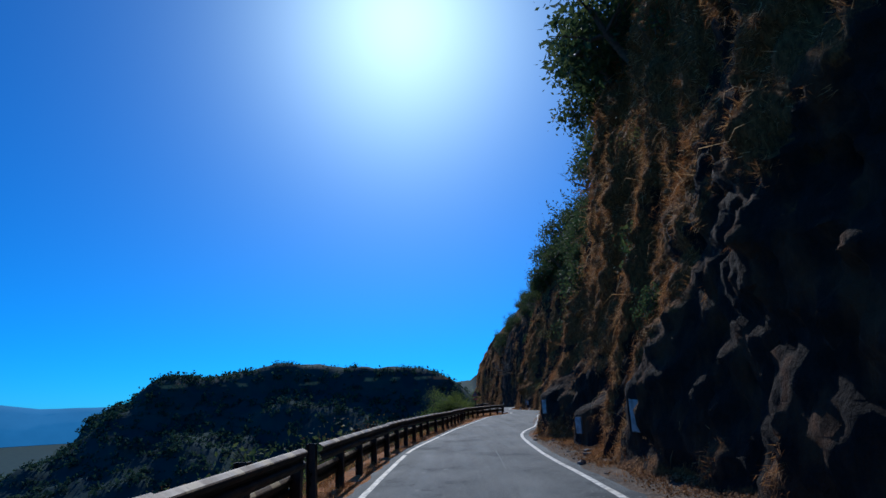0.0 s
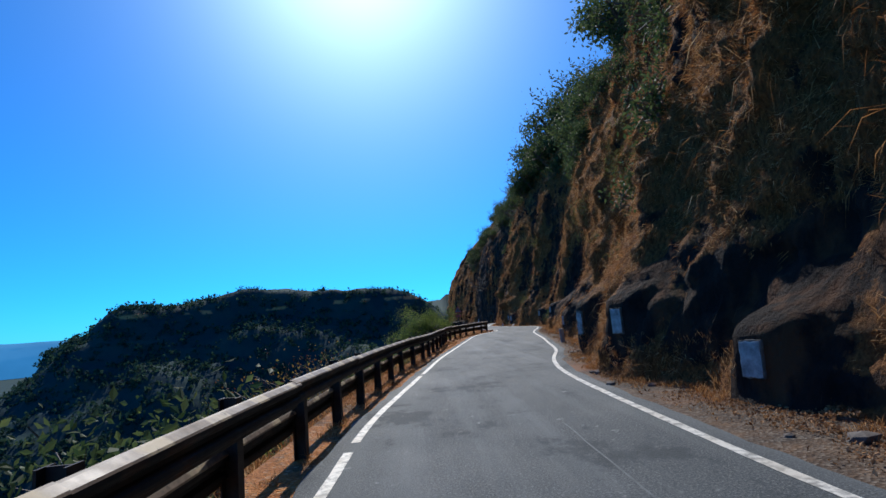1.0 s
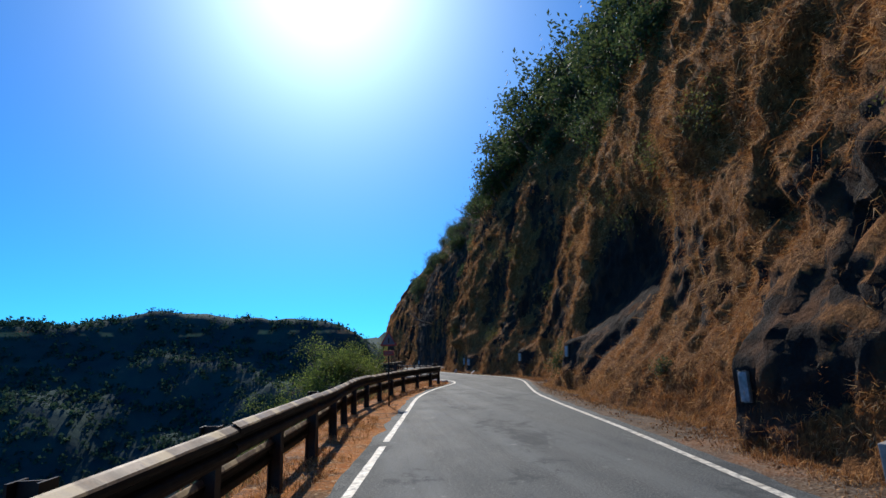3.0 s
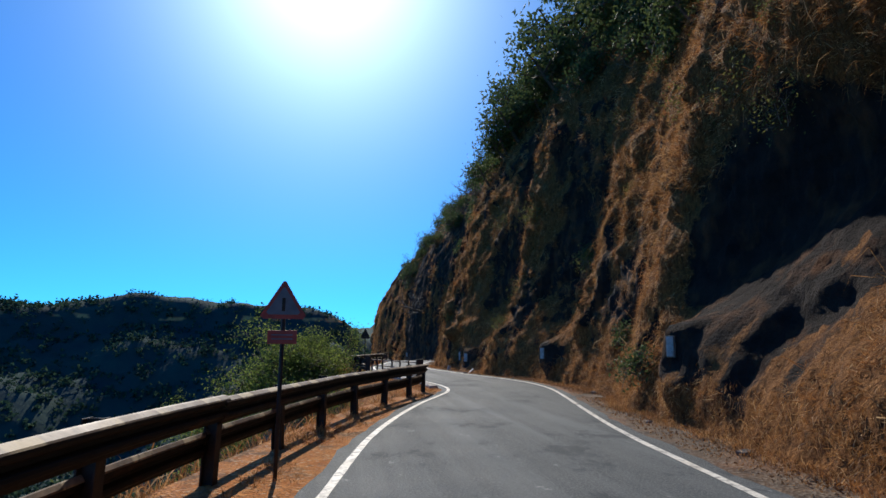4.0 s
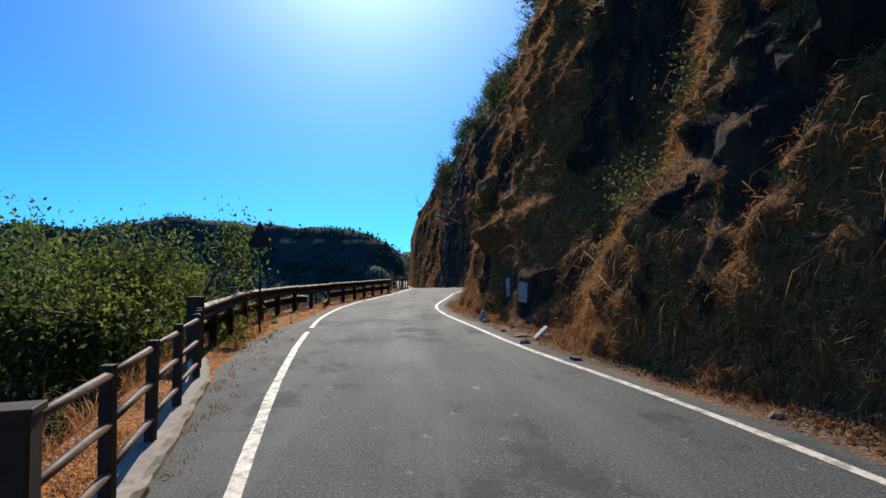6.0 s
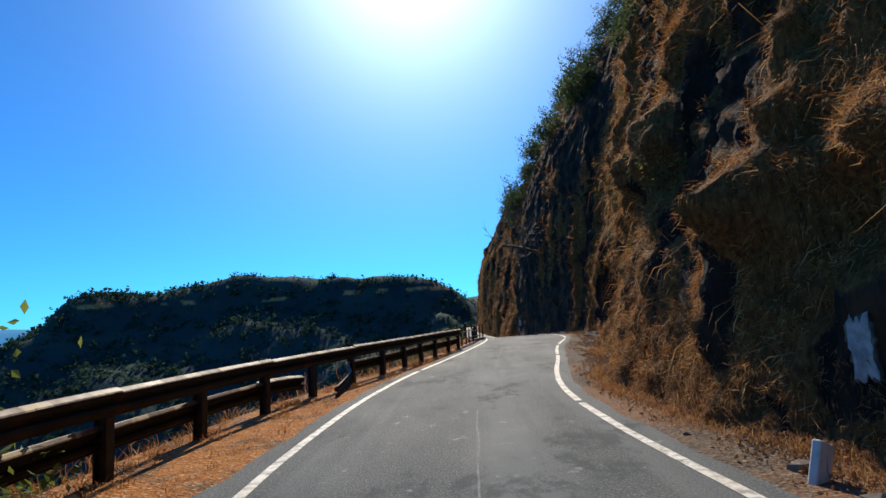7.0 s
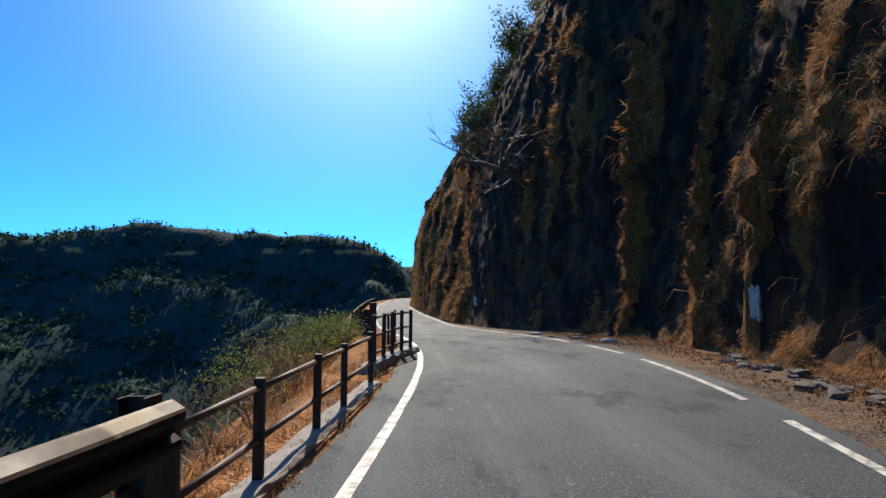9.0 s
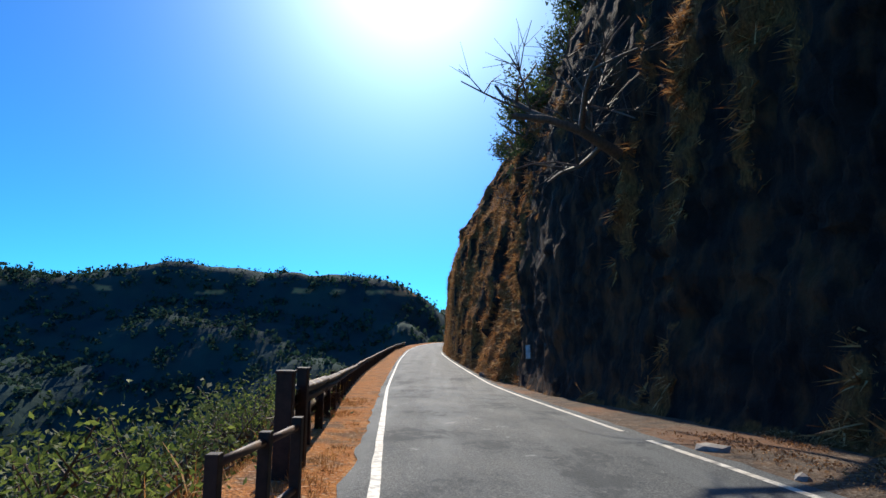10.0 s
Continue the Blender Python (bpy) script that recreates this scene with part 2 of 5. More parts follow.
WHITE = plain("worn_white_paint", (0.14, 0.14, 0.135), (0.42, 0.42, 0.41), 7, 0.7)
SIGNBACK = plain("grey_sign_sheet", (0.1, 0.11, 0.13), (0.17, 0.18, 0.2), 6, 0.55)
SIGNRED = plain("faded_red_sign_paint", (0.28, 0.04, 0.03), (0.4, 0.08, 0.06), 8, 0.55)
DARKPIPE = plain("rusty_pipe_steel", (0.05, 0.035, 0.028), (0.17, 0.1, 0.07), 9, 0.6)
STONE = plain("broken_basalt", (0.06, 0.052, 0.047), (0.2, 0.17, 0.14), 5, 0.9, bump=0.6, dist=0.03)

# ---------------------------------------------------------------- mesh helpers


def mesh_object(name, verts, faces, mats, parent=None, smooth=False, slots=None):
    me = bpy.data.meshes.new(name)
    me.from_pydata([tuple(v) for v in verts], [], [tuple(f) for f in faces])
    for mat in mats if isinstance(mats, (list, tuple)) else [mats]:
        me.materials.append(mat)
    if slots is not None:
        me.polygons.foreach_set("material_index", np.asarray(slots, dtype=np.int32))
    if smooth:
        me.polygons.foreach_set("use_smooth", np.ones(len(me.polygons), dtype=bool))
    me.update()
    ob = new(name, me)
    if parent:
        ob.parent = parent
    return ob


def part(name, bm, material, parent=None, label="", smooth=False):
    """Links a bmesh as one mesh object under a thing."""
    me = bpy.data.meshes.new(name)
    bm.to_mesh(me)
    bm.free()
    me.materials.append(material)
    if smooth:
        me.polygons.foreach_set("use_smooth", np.ones(len(me.polygons), dtype=bool))
    ob = new(name, me)
    ob.parent = parent
    return tagged(ob, label)


def box(bm, x0, x1, y0, y1, z0, z1, m=Matrix(), bevel=0.0):
    r = bmesh.ops.create_cube(bm, size=1.0)
    vs = r["verts"]
    t = m @ Matrix.Translation(((x0 + x1) / 2, (y0 + y1) / 2, (z0 + z1) / 2)) @ Matrix.Diagonal((x1 - x0, y1 - y0, z1 - z0, 1))
    bmesh.ops.transform(bm, matrix=t, verts=vs)
    if bevel:
        es = list({e for v in vs for e in v.link_edges})
        bmesh.ops.bevel(bm, geom=es, offset=bevel, segments=2, affect="EDGES", profile=0.5)


def tube(points, radii, sides=7, cap=True):
    """Vertices and faces of a tapered tube along points."""
    pts = [Vector(p) for p in points]
    vs, fs = [], []
    for i, p in enumerate(pts):
        d = (pts[min(i + 1, len(pts) - 1)] - pts[max(i - 1, 0)]).normalized()
        a = d.orthogonal().normalized()
        b = d.cross(a)
        r = radii[i] if isinstance(radii, (list, tuple)) else radii
        for k in range(sides):
            t = 2 * math.pi * k / sides
            vs.append(p + a * math.cos(t) * r + b * math.sin(t) * r)
    for i in range(len(pts) - 1):
        for k in range(sides):
            fs.append((i * sides + k, i * sides + (k + 1) % sides, (i + 1) * sides + (k + 1) % sides, (i + 1) * sides + k))
    if cap:
        fs.append(tuple(range(sides))[::-1])
        fs.append(tuple((len(pts) - 1) * sides + k for k in range(sides)))
    return vs, fs


def empty(name, place, label, category, group="", kind=""):
    ob = new(name)
    ob.location = place
    ob.empty_display_size = 0.2
    return tagged(ob, label, category, group, kind)


# ---------------------------------------------------------------- plan of the road
def curve(knots, blur=1.6):
    """A smooth x(y) through knots of (y, x)."""
    ys = np.arange(-160.0, 420.0, 0.25)
    xs = np.interp(ys, [k[0] for k in knots], [k[1] for k in knots])
    w = np.exp(-0.5 * (np.arange(-40, 41) * 0.25 / blur) ** 2)
    xs = np.convolve(np.pad(xs, 40, mode="edge"), w / w.sum(), mode="valid")
    return lambda y: np.interp(y, ys, xs)


left_line = curve([(-160, -20), (-40, -4), (0, -1.75), (14, -1.62), (20, -1.5), (27, -0.65), (33.3, 0.1), (42.5, 1.56), (50, 2.74), (54, 3.35), (57, 4.1), (60.7, 5.25), (64, 6.65), (66, 7), (69, 6.8), (74, 6), (79, 5.4), (85.4, 4.9), (90, 4.95), (94.6, 5.4), (99.5, 6.25), (103.2, 6.85), (108.5, 7.63), (112, 8.08), (114, 8.24), (116.1, 8.34), (118.3, 8.26), (120.8, 8.05), (124.1, 7.73), (128.7, 7.32), (134.6, 6.78), (141.8, 6.15), (148.6, 5.67), (155.8, 5.23), (163.7, 4.74), (171.9, 4.27), (182.7, 3.78), (197.2, 3.27), (214.2, 2.72), (232.5, 2.98), (251.1, 3.86), (276.1, 7.04), (311.1, 23.86), (420, 78.86)], 1.2)
right_line = curve([(-160, -16), (-40, 0.5), (0, 2.5), (11, 2.63), (16, 2.55), (20, 2.68), (23.5, 2.83), (26.3, 3.1), (29.5, 3.75), (31.8, 4.5), (33.2, 4.8), (35, 5.1), (37.8, 5.55), (43.3, 6.5), (49, 7.3), (53.7, 8.05), (57, 8.85), (61, 9.9), (65, 10.9), (69, 11.3), (73, 10.9), (78, 10), (82, 9.6), (86.4, 9.1), (90, 9), (93.2, 9.35), (97.4, 10.1), (102, 10.75), (105.5, 11.4), (110.3, 12.6), (114, 13.05), (116.1, 13.07), (118.3, 12.87), (120.8, 12.56), (124.1, 12.34), (128.7, 12.13), (134.6, 11.88), (141.8, 11.57), (148.6, 11.27), (155.8, 10.94), (163.7, 10.62), (171.9, 10.14), (182.7, 9.55), (197.2, 8.93), (214.2, 8.53), (232.5, 8.92), (251.1, 11.3), (276.1, 16.5), (311.1, 31.3), (420, 86.3)], 1.2)
rail_line = curve([(-160, -22), (-40, -5), (0, -2.3), (10, -2.25), (16, -2.15), (23, -1.75), (29.5, -1.15), (33, -0.5), (43.7, 0.7), (49, 1.1), (52, 1.7), (57, 2.95), (60, 4.1), (64.4, 6), (70, 5.6), (76.8, 4.1), (80, 3.55), (84, 3.1), (88, 3.2), (92, 3.75), (95, 4.5), (98, 5.1), (102, 5.8), (106, 6.75), (110, 7.1), (114, 7.02), (116.1, 6.99), (118.3, 6.98), (120.8, 6.93), (124.1, 6.65), (128.7, 6.08), (134.6, 5.31), (141.8, 4.42), (148.6, 3.71), (155.8, 3.11), (163.7, 2.59), (171.9, 2.17), (182.7, 1.68), (197.2, 1.07), (214.2, 0.41), (232.5, 0.66), (251.1, 1.57), (276.1, 4.79), (311.1, 21.57), (420, 76.57)], 1.0)
cliff_gap = curve([(-160, 4), (-20, 3.8), (0, 3.3), (6, 2.2), (10, 1.5), (13, 1.3), (16, 1.45), (19, 2.1), (21.3, 1.25), (24, 1.0), (28, 1.5), (34, 1.8), (42, 1.9), (50, 1.9), (57, 1.8), (63, 1.5), (69, 1.0), (75, 0.9), (80, 1.4), (86, 1.5), (92, 1.6), (98, 1.9), (108, 2.1), (114, 2.3), (119, 2.7),
                   (125, 2.7), (130, 2.2), (137, 1.5), (145.5, 1.5), (149, 1.5), (160, 1.2), (175, 0.7), (200, 0.4), (225, 0.8), (420, 1.2)], 0.8)
step_of = curve([(-160, 0.6), (4, 0.7), (30, 0.7), (45, 0.55), (70, 0.55), (80, 0.7), (100, 0.7), (112, 0.5), (117, 0.25), (144, 0.2), (149, 1.2), (200, 1.2), (420, 0.9)], 1.5)
shelf_of = curve([(-160, 0.8), (40, 0.9), (46, 0.5), (60, 0.55), (68, 0.95), (95, 1.0), (104, 0.45), (144, 0.3), (148, 0.8), (420, 0.8)], 2)
grass_of = curve([(-160, -0.1), (6, -0.35), (17, -0.3), (22, 0.14), (30, 0.08), (40, 0.1), (46, 0.45), (60, 0.42), (66, 0.26), (73, 0.02), (80, 0.06), (97, 0.14), (105, 0.22), (111, 0.18), (115, -0.3), (118, -0.65), (144, -0.8), (147, 0.3), (165, 0.25), (175, 0.2), (170, 0.1), (420, 0.0)], 1.5)
lean_of = curve([(-160, 0.16), (10, 0.2), (24, 0.25), (50, 0.27), (72, 0.28), (92, 0.28), (103, 0.18), (118, 0.15), (126, 0.1), (144, 0.04), (149, 0.1), (170, 0.13), (195, 0.1), (225, 0.12), (420, 0.2)], 2)


back_of = curve([(-160, 0.012), (30, 0.012), (45, 0.015), (75, 0.013), (92, 0.012), (106, 0.013), (120, 0.015), (144, 0.025), (150, 0.02), (180, 0.025), (200, 0.03), (420, 0.012)], 4)
tar_of = curve([(-160, 0.28), (66, 0.28), (69, 0.5), (74, 0.9), (78, 1.15), (82, 0.95), (85, 0.35), (100, 0.3), (106, 0.5), (118, 0.45), (124, 0.3), (420, 0.3)], 1)


# how far the road lies below its level stretch
fall_of = curve([(-160, 0), (112, 0), (118, -0.03), (121, -0.12), (130, -0.62), (138, -1.06), (146, -1.43), (165, -1.85), (207, -2.2), (260, -2.3), (420, -2.3)], 2.0)


def fbm(x, y, z, octaves=4):
    return noise.fractal(Vector((x, y, z)), 1.0, 2.0, octaves, noise_basis="PERLIN_ORIGINAL")


# ridge of the far hill: x, y, top height
RIDGE = [(-348.0, 393.8, -132.3), (-258.0, 357.8, -54.3), (-211.2, 333.8, 2.1), (-180.0, 315.8, 9.3), (-160.8, 303.8, 20.1), (-152.4, 308.6, 22.5), (-139.2, 319.4, 21.3), (-122.4, 331.4, 23.7), (-100.8, 347.0, 29.1), (-73.2, 345.8, 25.5), (-49.2, 342.2, 23.3), (-28.3, 339.8, 23.7), (-14.4, 335.0, 23.0), (0.0, 342.2, 17.7), (10.3, 363.8, 9.3), (36.0, 393.8, 6.9), (60, 400, 12), (160, 400, 60), (420, 470, 90)]


def ground_height(x, y):
    yy = min(max(y, -150), 400)
    edge = float(rail_line(yy)) - 0.55
    d = edge - x
    if d <= 0:
        e = x - (float(right_line(yy)) + 14)
        if e <= 0:
            return -0.02
        return min(34.0, e * 1.6)
    low = 100 * (1 - math.exp(-d / 80.0)) * (0.55 + 0.45 * min(1, d / 30))
    z = -0.03 - low + (fbm(x * 0.05, y * 0.05, 3) * min(9, d * 0.22)) + fbm(x * 0.4, y * 0.4, 8) * min(0.5, d * 0.2)
    # the far hill rises from the valley
    best = None
    for (xa, ya, za), (xb, yb, zb) in zip(RIDGE, RIDGE[1:]):
        dx, dy = xb - xa, yb - ya
        k = min(1, max(0, ((x - xa) * dx + (y - ya) * dy) / (dx * dx + dy * dy)))
        px, py = xa + k * dx, ya + k * dy
        q = math.hypot(x - px, y - py)
        if best is None or q < best[0]:
            side = (x - xa) * -dy + (y - ya) * dx
            best = (q, za + k * (zb - za), side)
    q, top, side = best
    if side > 0:
        hill = top - 0.02 * q + fbm(x * 0.02, y * 0.02, 5) * 4 * min(1, q / 40)
    else:
        wob = q + fbm(x * 0.03, y * 0.03, 1) * 12 * min(1, q / 25)
        hill = top - 1.5 - (11 * min(1, max(0, wob - 3) / 9.0)) - 0.6 * max(0, wob - 8)
        if wob < 0:
            hill = top - 1.5
    return max(z, hill + fbm(x * 0.06, y * 0.06, 11) * 2.0) if y > 60 else z


def steps(*runs):
    out = []
    for a, b, s in runs:
        out += list(np.arange(a, b, s))
    return out


def build_ground():
    """One sheet from the road's shoulders down into the valley and out to the horizon."""
    rows = steps((-900, -160, 60), (-160, -20, 8), (-20, 200, 1.0), (200, 400, 3.5), (400, 700, 15), (700, 1200, 50), (1200, 4700, 350)) + [4700]
    left = [-4500, -3300, -2400, -1700, -1200, -850] + list(np.arange(-640, -240, 20)) + list(np.arange(-240, -60, 4)) + list(np.arange(-60, -14, 2.5)) + list(np.arange(-14, 0, 0.7)) + [-0.35, 0.0]
    right = [0.5, 1.2, 2.6, 5, 8, 12, 13.9, 15, 20, 30, 40, 80, 200, 500, 1500, 4500]
    verts, faces = [], []
    for y in rows:
        yy = min(max(y, -150), 400)
        a, b = float(rail_line(yy)) - 0.55, float(right_line(yy))
        for u in left:
            verts.append((a + u, y, ground_height(a + u, y)))
        for u in np.linspace(a, b, 9)[1:-1]:
            verts.append((u, y, -0.02))
        for u in right:
            verts.append((b + u, y, ground_height(b + u, y)))
    n = len(left) + 7 + len(right)
    slots = []
    for i in range(len(rows) - 1):
        for k in range(n - 1):
            faces.append((i * n + k, i * n + k + 1, (i + 1) * n + k + 1, (i + 1) * n + k))
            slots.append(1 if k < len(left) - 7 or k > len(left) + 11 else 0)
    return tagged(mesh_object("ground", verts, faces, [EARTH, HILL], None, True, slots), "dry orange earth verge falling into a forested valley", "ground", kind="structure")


ground = build_ground()


def strip(name, mat, x_of, y0, y1, step, z, label, category, crown=0.0, cols=2):
    """A band along the road between two curves x_of = (left, right)."""
    ys = np.arange(y0, y1 + 1e-6, step)
    verts, faces = [], []
    for y in ys:
        a, b = x_of[0](y), x_of[1](y)
        for k in range(cols):
            f = k / (cols - 1)
            verts.append((a + (b - a) * f, y, z + crown * (1 - (2 * f - 1) ** 2)))
    for i in range(len(ys) - 1):
        for k in range(cols - 1):
            j = i * cols + k
            faces.append((j, j + 1, j + cols + 1, j + cols))
    return tagged(mesh_object(name, verts, faces, mat, None, True), label, category, kind="structure")


def wander(y, seed, size):
    return size * noise.noise(Vector((seed, y * 0.9, 0))) + size * 0.6 * noise.noise(Vector((seed, y * 3.1, 4)))


strip("road", ASPHALT, (lambda y: left_line(y) - tar_of(y) + wander(y, 3, 0.12), lambda y: right_line(y) + 0.32 + wander(y, 7, 0.12)), -60, 300, 0.5, 0.0, "worn grey asphalt mountain road with patches", "road", 0.0, 7)
strip("gravel_shoulder", GRAVEL, (lambda y: right_line(y) + 0.1, lambda y: right_line(y) + np.maximum(1.15, cliff_gap(y) + 0.2) + wander(y, 12, 0.3)), -60, 290, 0.5, -0.008, "narrow strip of grey gravel beside the asphalt", "shoulder")


SCRATCHES = [(7.9, 95.2, 8.75, 106.0), (7.25, 82.6, 7.3, 88.5), (4.5, 33.5, 5.0, 38.0), (1.2, 13.5, 1.35, 19.0)]
SCRATCH = plain("scraped_pale_asphalt", (0.07, 0.08, 0.086), (0.15, 0.165, 0.17), 5, 0.8)


def line_dash(line, y0, y1, side):
    w = 0.062
    strip("road_line", PAINT, (lambda y: line(y) - w + wander(y, side, 0.012), lambda y: line(y) + w + wander(y, side + 5, 0.012)), y0, y1, 0.25, 0.005, "worn white painted edge line on asphalt", "road line")


for a, b in ((-40, 18.4), (18.8, 27.2), (27.5, 42.9), (43.3, 81.4), (82.3, 96.0), (96.2, 290)):
    line_dash(left_line, a, b, 21)
for a, b in ((-40, 59.0), (59.2, 88.5), (88.7, 98.8), (99.2, 104.3), (105.2, 109.6), (110.6, 114.9), (115.9, 118.1), (119.3, 125.2), (126.3, 206.2)):
    line_dash(right_line, a, b, 33)

# pale scratches along the carriageway
for xa, ya, xb, yb in SCRATCHES:
    strip("road_scratch", SCRATCH, (lambda y: np.interp(y, (ya, yb), (xa, xb)) - 0.011 + wander(y, xa, 0.02), lambda y: np.interp(y, (ya, yb), (xa, xb)) + 0.011 + wander(y, xa, 0.02)), ya, yb, 0.3, 0.004, "thin pale scratch along the asphalt", "road mark")

# ---------------------------------------------------------------- cliff
# hollows and mounds in the face: y, height, half length, half height, metres inwards (minus: outwards)
DENTS = [(18.6, 1.4, 2.2, 2.8, 1.2), (15, 7, 3, 4, 0.8), (30, 10, 3, 4, 1.2), (52.8, 5.4, 3.4, 3.2, 2.3), (55.4, 3.4, 1.7, 1.7, 0.9),
         (48.5, 0.6, 4.0, 1.3, -0.7), (47, 9, 3, 2, -0.9), (62, 3, 3, 4, 0.8), (70, 6, 3, 6, 1.0), (76.5, 1.8, 3.4, 1.6, -0.7), (80, 6, 2.2, 5, 1.2), (82, 0.8, 1.2, 1.3, 0.4),
         (95, 0.8, 2, 1.8, 0.8), (109, 1.5, 5, 2.6, 0.9), (111, 9, 3, 5, 0.9), (104, 6, 3, 8, 0.7), (153, 0.8, 6, 2.0, -0.9), (165, 5, 4, 4, -0.6), (185, 9, 5, 4, -0.6)]
# whitewashed marks: along the road, height, distance across, width, height of the mark
MARKS = [(12.4, 1.09, 4.0, 0.36, 0.66), (18.85, 0.63, 4.15, 0.32, 0.5), (23.0, 1.2, 3.76, 0.3, 0.52), (28.9, 1.05, 4.65, 0.28, 0.8), (34.7, 1.25, 6.3, 0.12, 0.42), (40.5, 0.95, 7.1, 0.13, 0.44), (55.0, 1.6, 9.88, 0.17, 0.42),
         (69.0, 1.33, 11.97, 0.24, 0.48), (82.0, 0.93, 11.02, 0.42, 0.52), (84.6, 1.0, 11.1, 0.24, 0.66), (114.8, 1.2, 15.6, 0.26, 0.8), (143.2, 1.75, 13.1, 0.45, 0.66)]
CLIFF_TOP = 34.0


def smooth_step(a, b, v):
    t = min(1.0, max(0.0, (v - a) / (b - a)))
    return t * t * (3 - 2 * t)


def shelf_at(y, h):
    """Where a place lies between two broken grassy shelves, and how far the shelf stands out."""
    f = (h * 0.27 + 1.1 * noise.noise(Vector((y * 0.11, h * 0.06, 21.0))) + 0.5 * noise.noise(Vector((y * 0.4, h * 0.3, 25.0)))) % 1.0
    size = max(0.0, 0.45 + 1.5 * noise.noise(Vector((y * 0.3, h * 0.22, 28.0)))) * float(shelf_of(y))
    return f, size


def rib_at(y, h):
    """Upright ribs on which tongues of grass hang."""
    return smooth_step(0.2, 0.4, noise.noise(Vector((y * 0.55 + 0.4 * noise.noise(Vector((0, h * 0.3, 4))), h * 0.05, 44.0))))


def tongue_at(y, h):
    """Long tongues of grass on the bare dark wall."""
    s = 0.0
    for yc, w, slant, top in ((121.6, 0.5, 0.1, 11), (117.4, 0.4, 0.18, 13), (114.8, 0.35, 0.0, 6), (110.0, 0.7, 0.1, 12)):
        off = (y - yc - slant * (h - 4) - 0.5 * noise.noise(Vector((yc, h * 0.5, 3)))) / (w * (0.7 + 0.8 * noise.noise(Vector((yc, h * 0.45, 8))) ** 2))
        if -0.35 < off < 1.8 and h < top:
            s = max(s, 1 + off / 0.35 if off < 0 else 1 - off / 1.8)
    return s


def buttress(y, h):
    """Where a place lies between two upright steps of the rock, and how far the next buttress stands out."""
    p = y * 0.21 + 0.8 * noise.noise(Vector((y * 0.06, h * 0.035, 51.0))) + 0.3 * noise.noise(Vector((y * 0.3, h * 0.28, 57.0)))
    size = max(0.0, 0.35 + 1.9 * noise.noise(Vector((y * 0.17, h * 0.2, 53.0)))) * float(step_of(y))
    return p % 1.0, size


def saw(f, edge):
    return f / edge if f < edge else (1 - f) / (1 - edge)


def raw_face(y, h):
    """How far right the rock face stands at a place along the road and a height."""
    lean = float(lean_of(y)) * h + float(back_of(y)) * max(0, h - 11) ** 2
    warp = 1.6 * noise.noise(Vector((y * 0.07, h * 0.09, 9.0))) + 0.35 * noise.noise(Vector((y * 0.5, h * 0.45, 3.0)))
    big = fbm(y * 0.07, h * 0.05, 2.5, 2)
    at, size = buttress(y, h)
    step = size * (saw(at, 0.93) - 0.5)
    fine = (y * 0.62 + 0.5 * noise.noise(Vector((y * 0.2, h * 0.22, 71.0)))) % 1.0
    fold = max(0.0, 0.15 + 0.7 * noise.noise(Vector((y * 0.3, h * 0.2, 73.0)))) * (saw(fine, 0.8) - 0.5)
    _, cells = noise.voronoi(Vector(((y + warp) * 0.9, h * 0.8, 3.3)))
    block = noise.cell(cells[0] * 7.3 + Vector((0.5, 0.5, 0.5)))
    f, shelf = shelf_at(y, h)
    dent = 0.0
    for yc, hc, ry, rh, depth in DENTS:
        q = ((y - yc) / ry) ** 2 + ((h - hc) / rh) ** 2
        if q < 4:
            dent += depth * math.exp(-q * 1.2)
    calm = 1 / (1 + 4 * max(0.0, dent))
    ledge = shelf * calm * (smooth_step(0, 0.3, f) if f < 0.3 else 1 - smooth_step(0.3, 1.0, f))
    soft = 0.3 + 0.7 * float(shelf_of(y))
    bulge = abs(noise.noise(Vector(((y + 0.6 * warp) * 0.5, h * 0.5 + 0.2 * y, 81.0))))
    tuft = abs(noise.noise(Vector((y * 1.5 + warp, h * 1.4, 85.0))))
    knob = abs(noise.noise(Vector((y * 2.9, h * 2.3 + warp, 89.0))))
    small = fbm(y * 3.6, h * 2.4, 1.7, 2)
    clump = (h * 0.85 + 1.2 * noise.noise(Vector((y * 0.5, h * 0.3, 61.0)))) % 1.0
    clump = smooth_step(0, 0.3, clump) if clump < 0.3 else 1 - (clump - 0.3) / 0.7
    rib = rib_at(y, h) * (0.3 + 0.25 * clump)
    tongue = tongue_at(y, h) * (0.45 + 0.3 * clump)
    grow = min(1.0, 0.4 + h / 5)
    foot = 0.4 * math.exp(-h / 0.4) * (0.6 + 0.8 * noise.noise(Vector((y * 0.35, 0, 5))))
    out = 0.9 * big + step + 0.3 * fold + 0.1 * calm * block - 0.55 * ledge - soft * (0.4 + 0.6 * calm) * (0.6 * bulge + 0.45 * tuft + 0.16 * knob) - 0.6 * rib - tongue + 0.25
    return float(right_line(y)) + float(cliff_gap(y)) + lean + grow * out + (0.07 + 0.1 * soft) * small + dent - foot


PULL = [(y, h, x + 0.05 - raw_face(y, h)) for y, h, x, _, _ in MARKS]


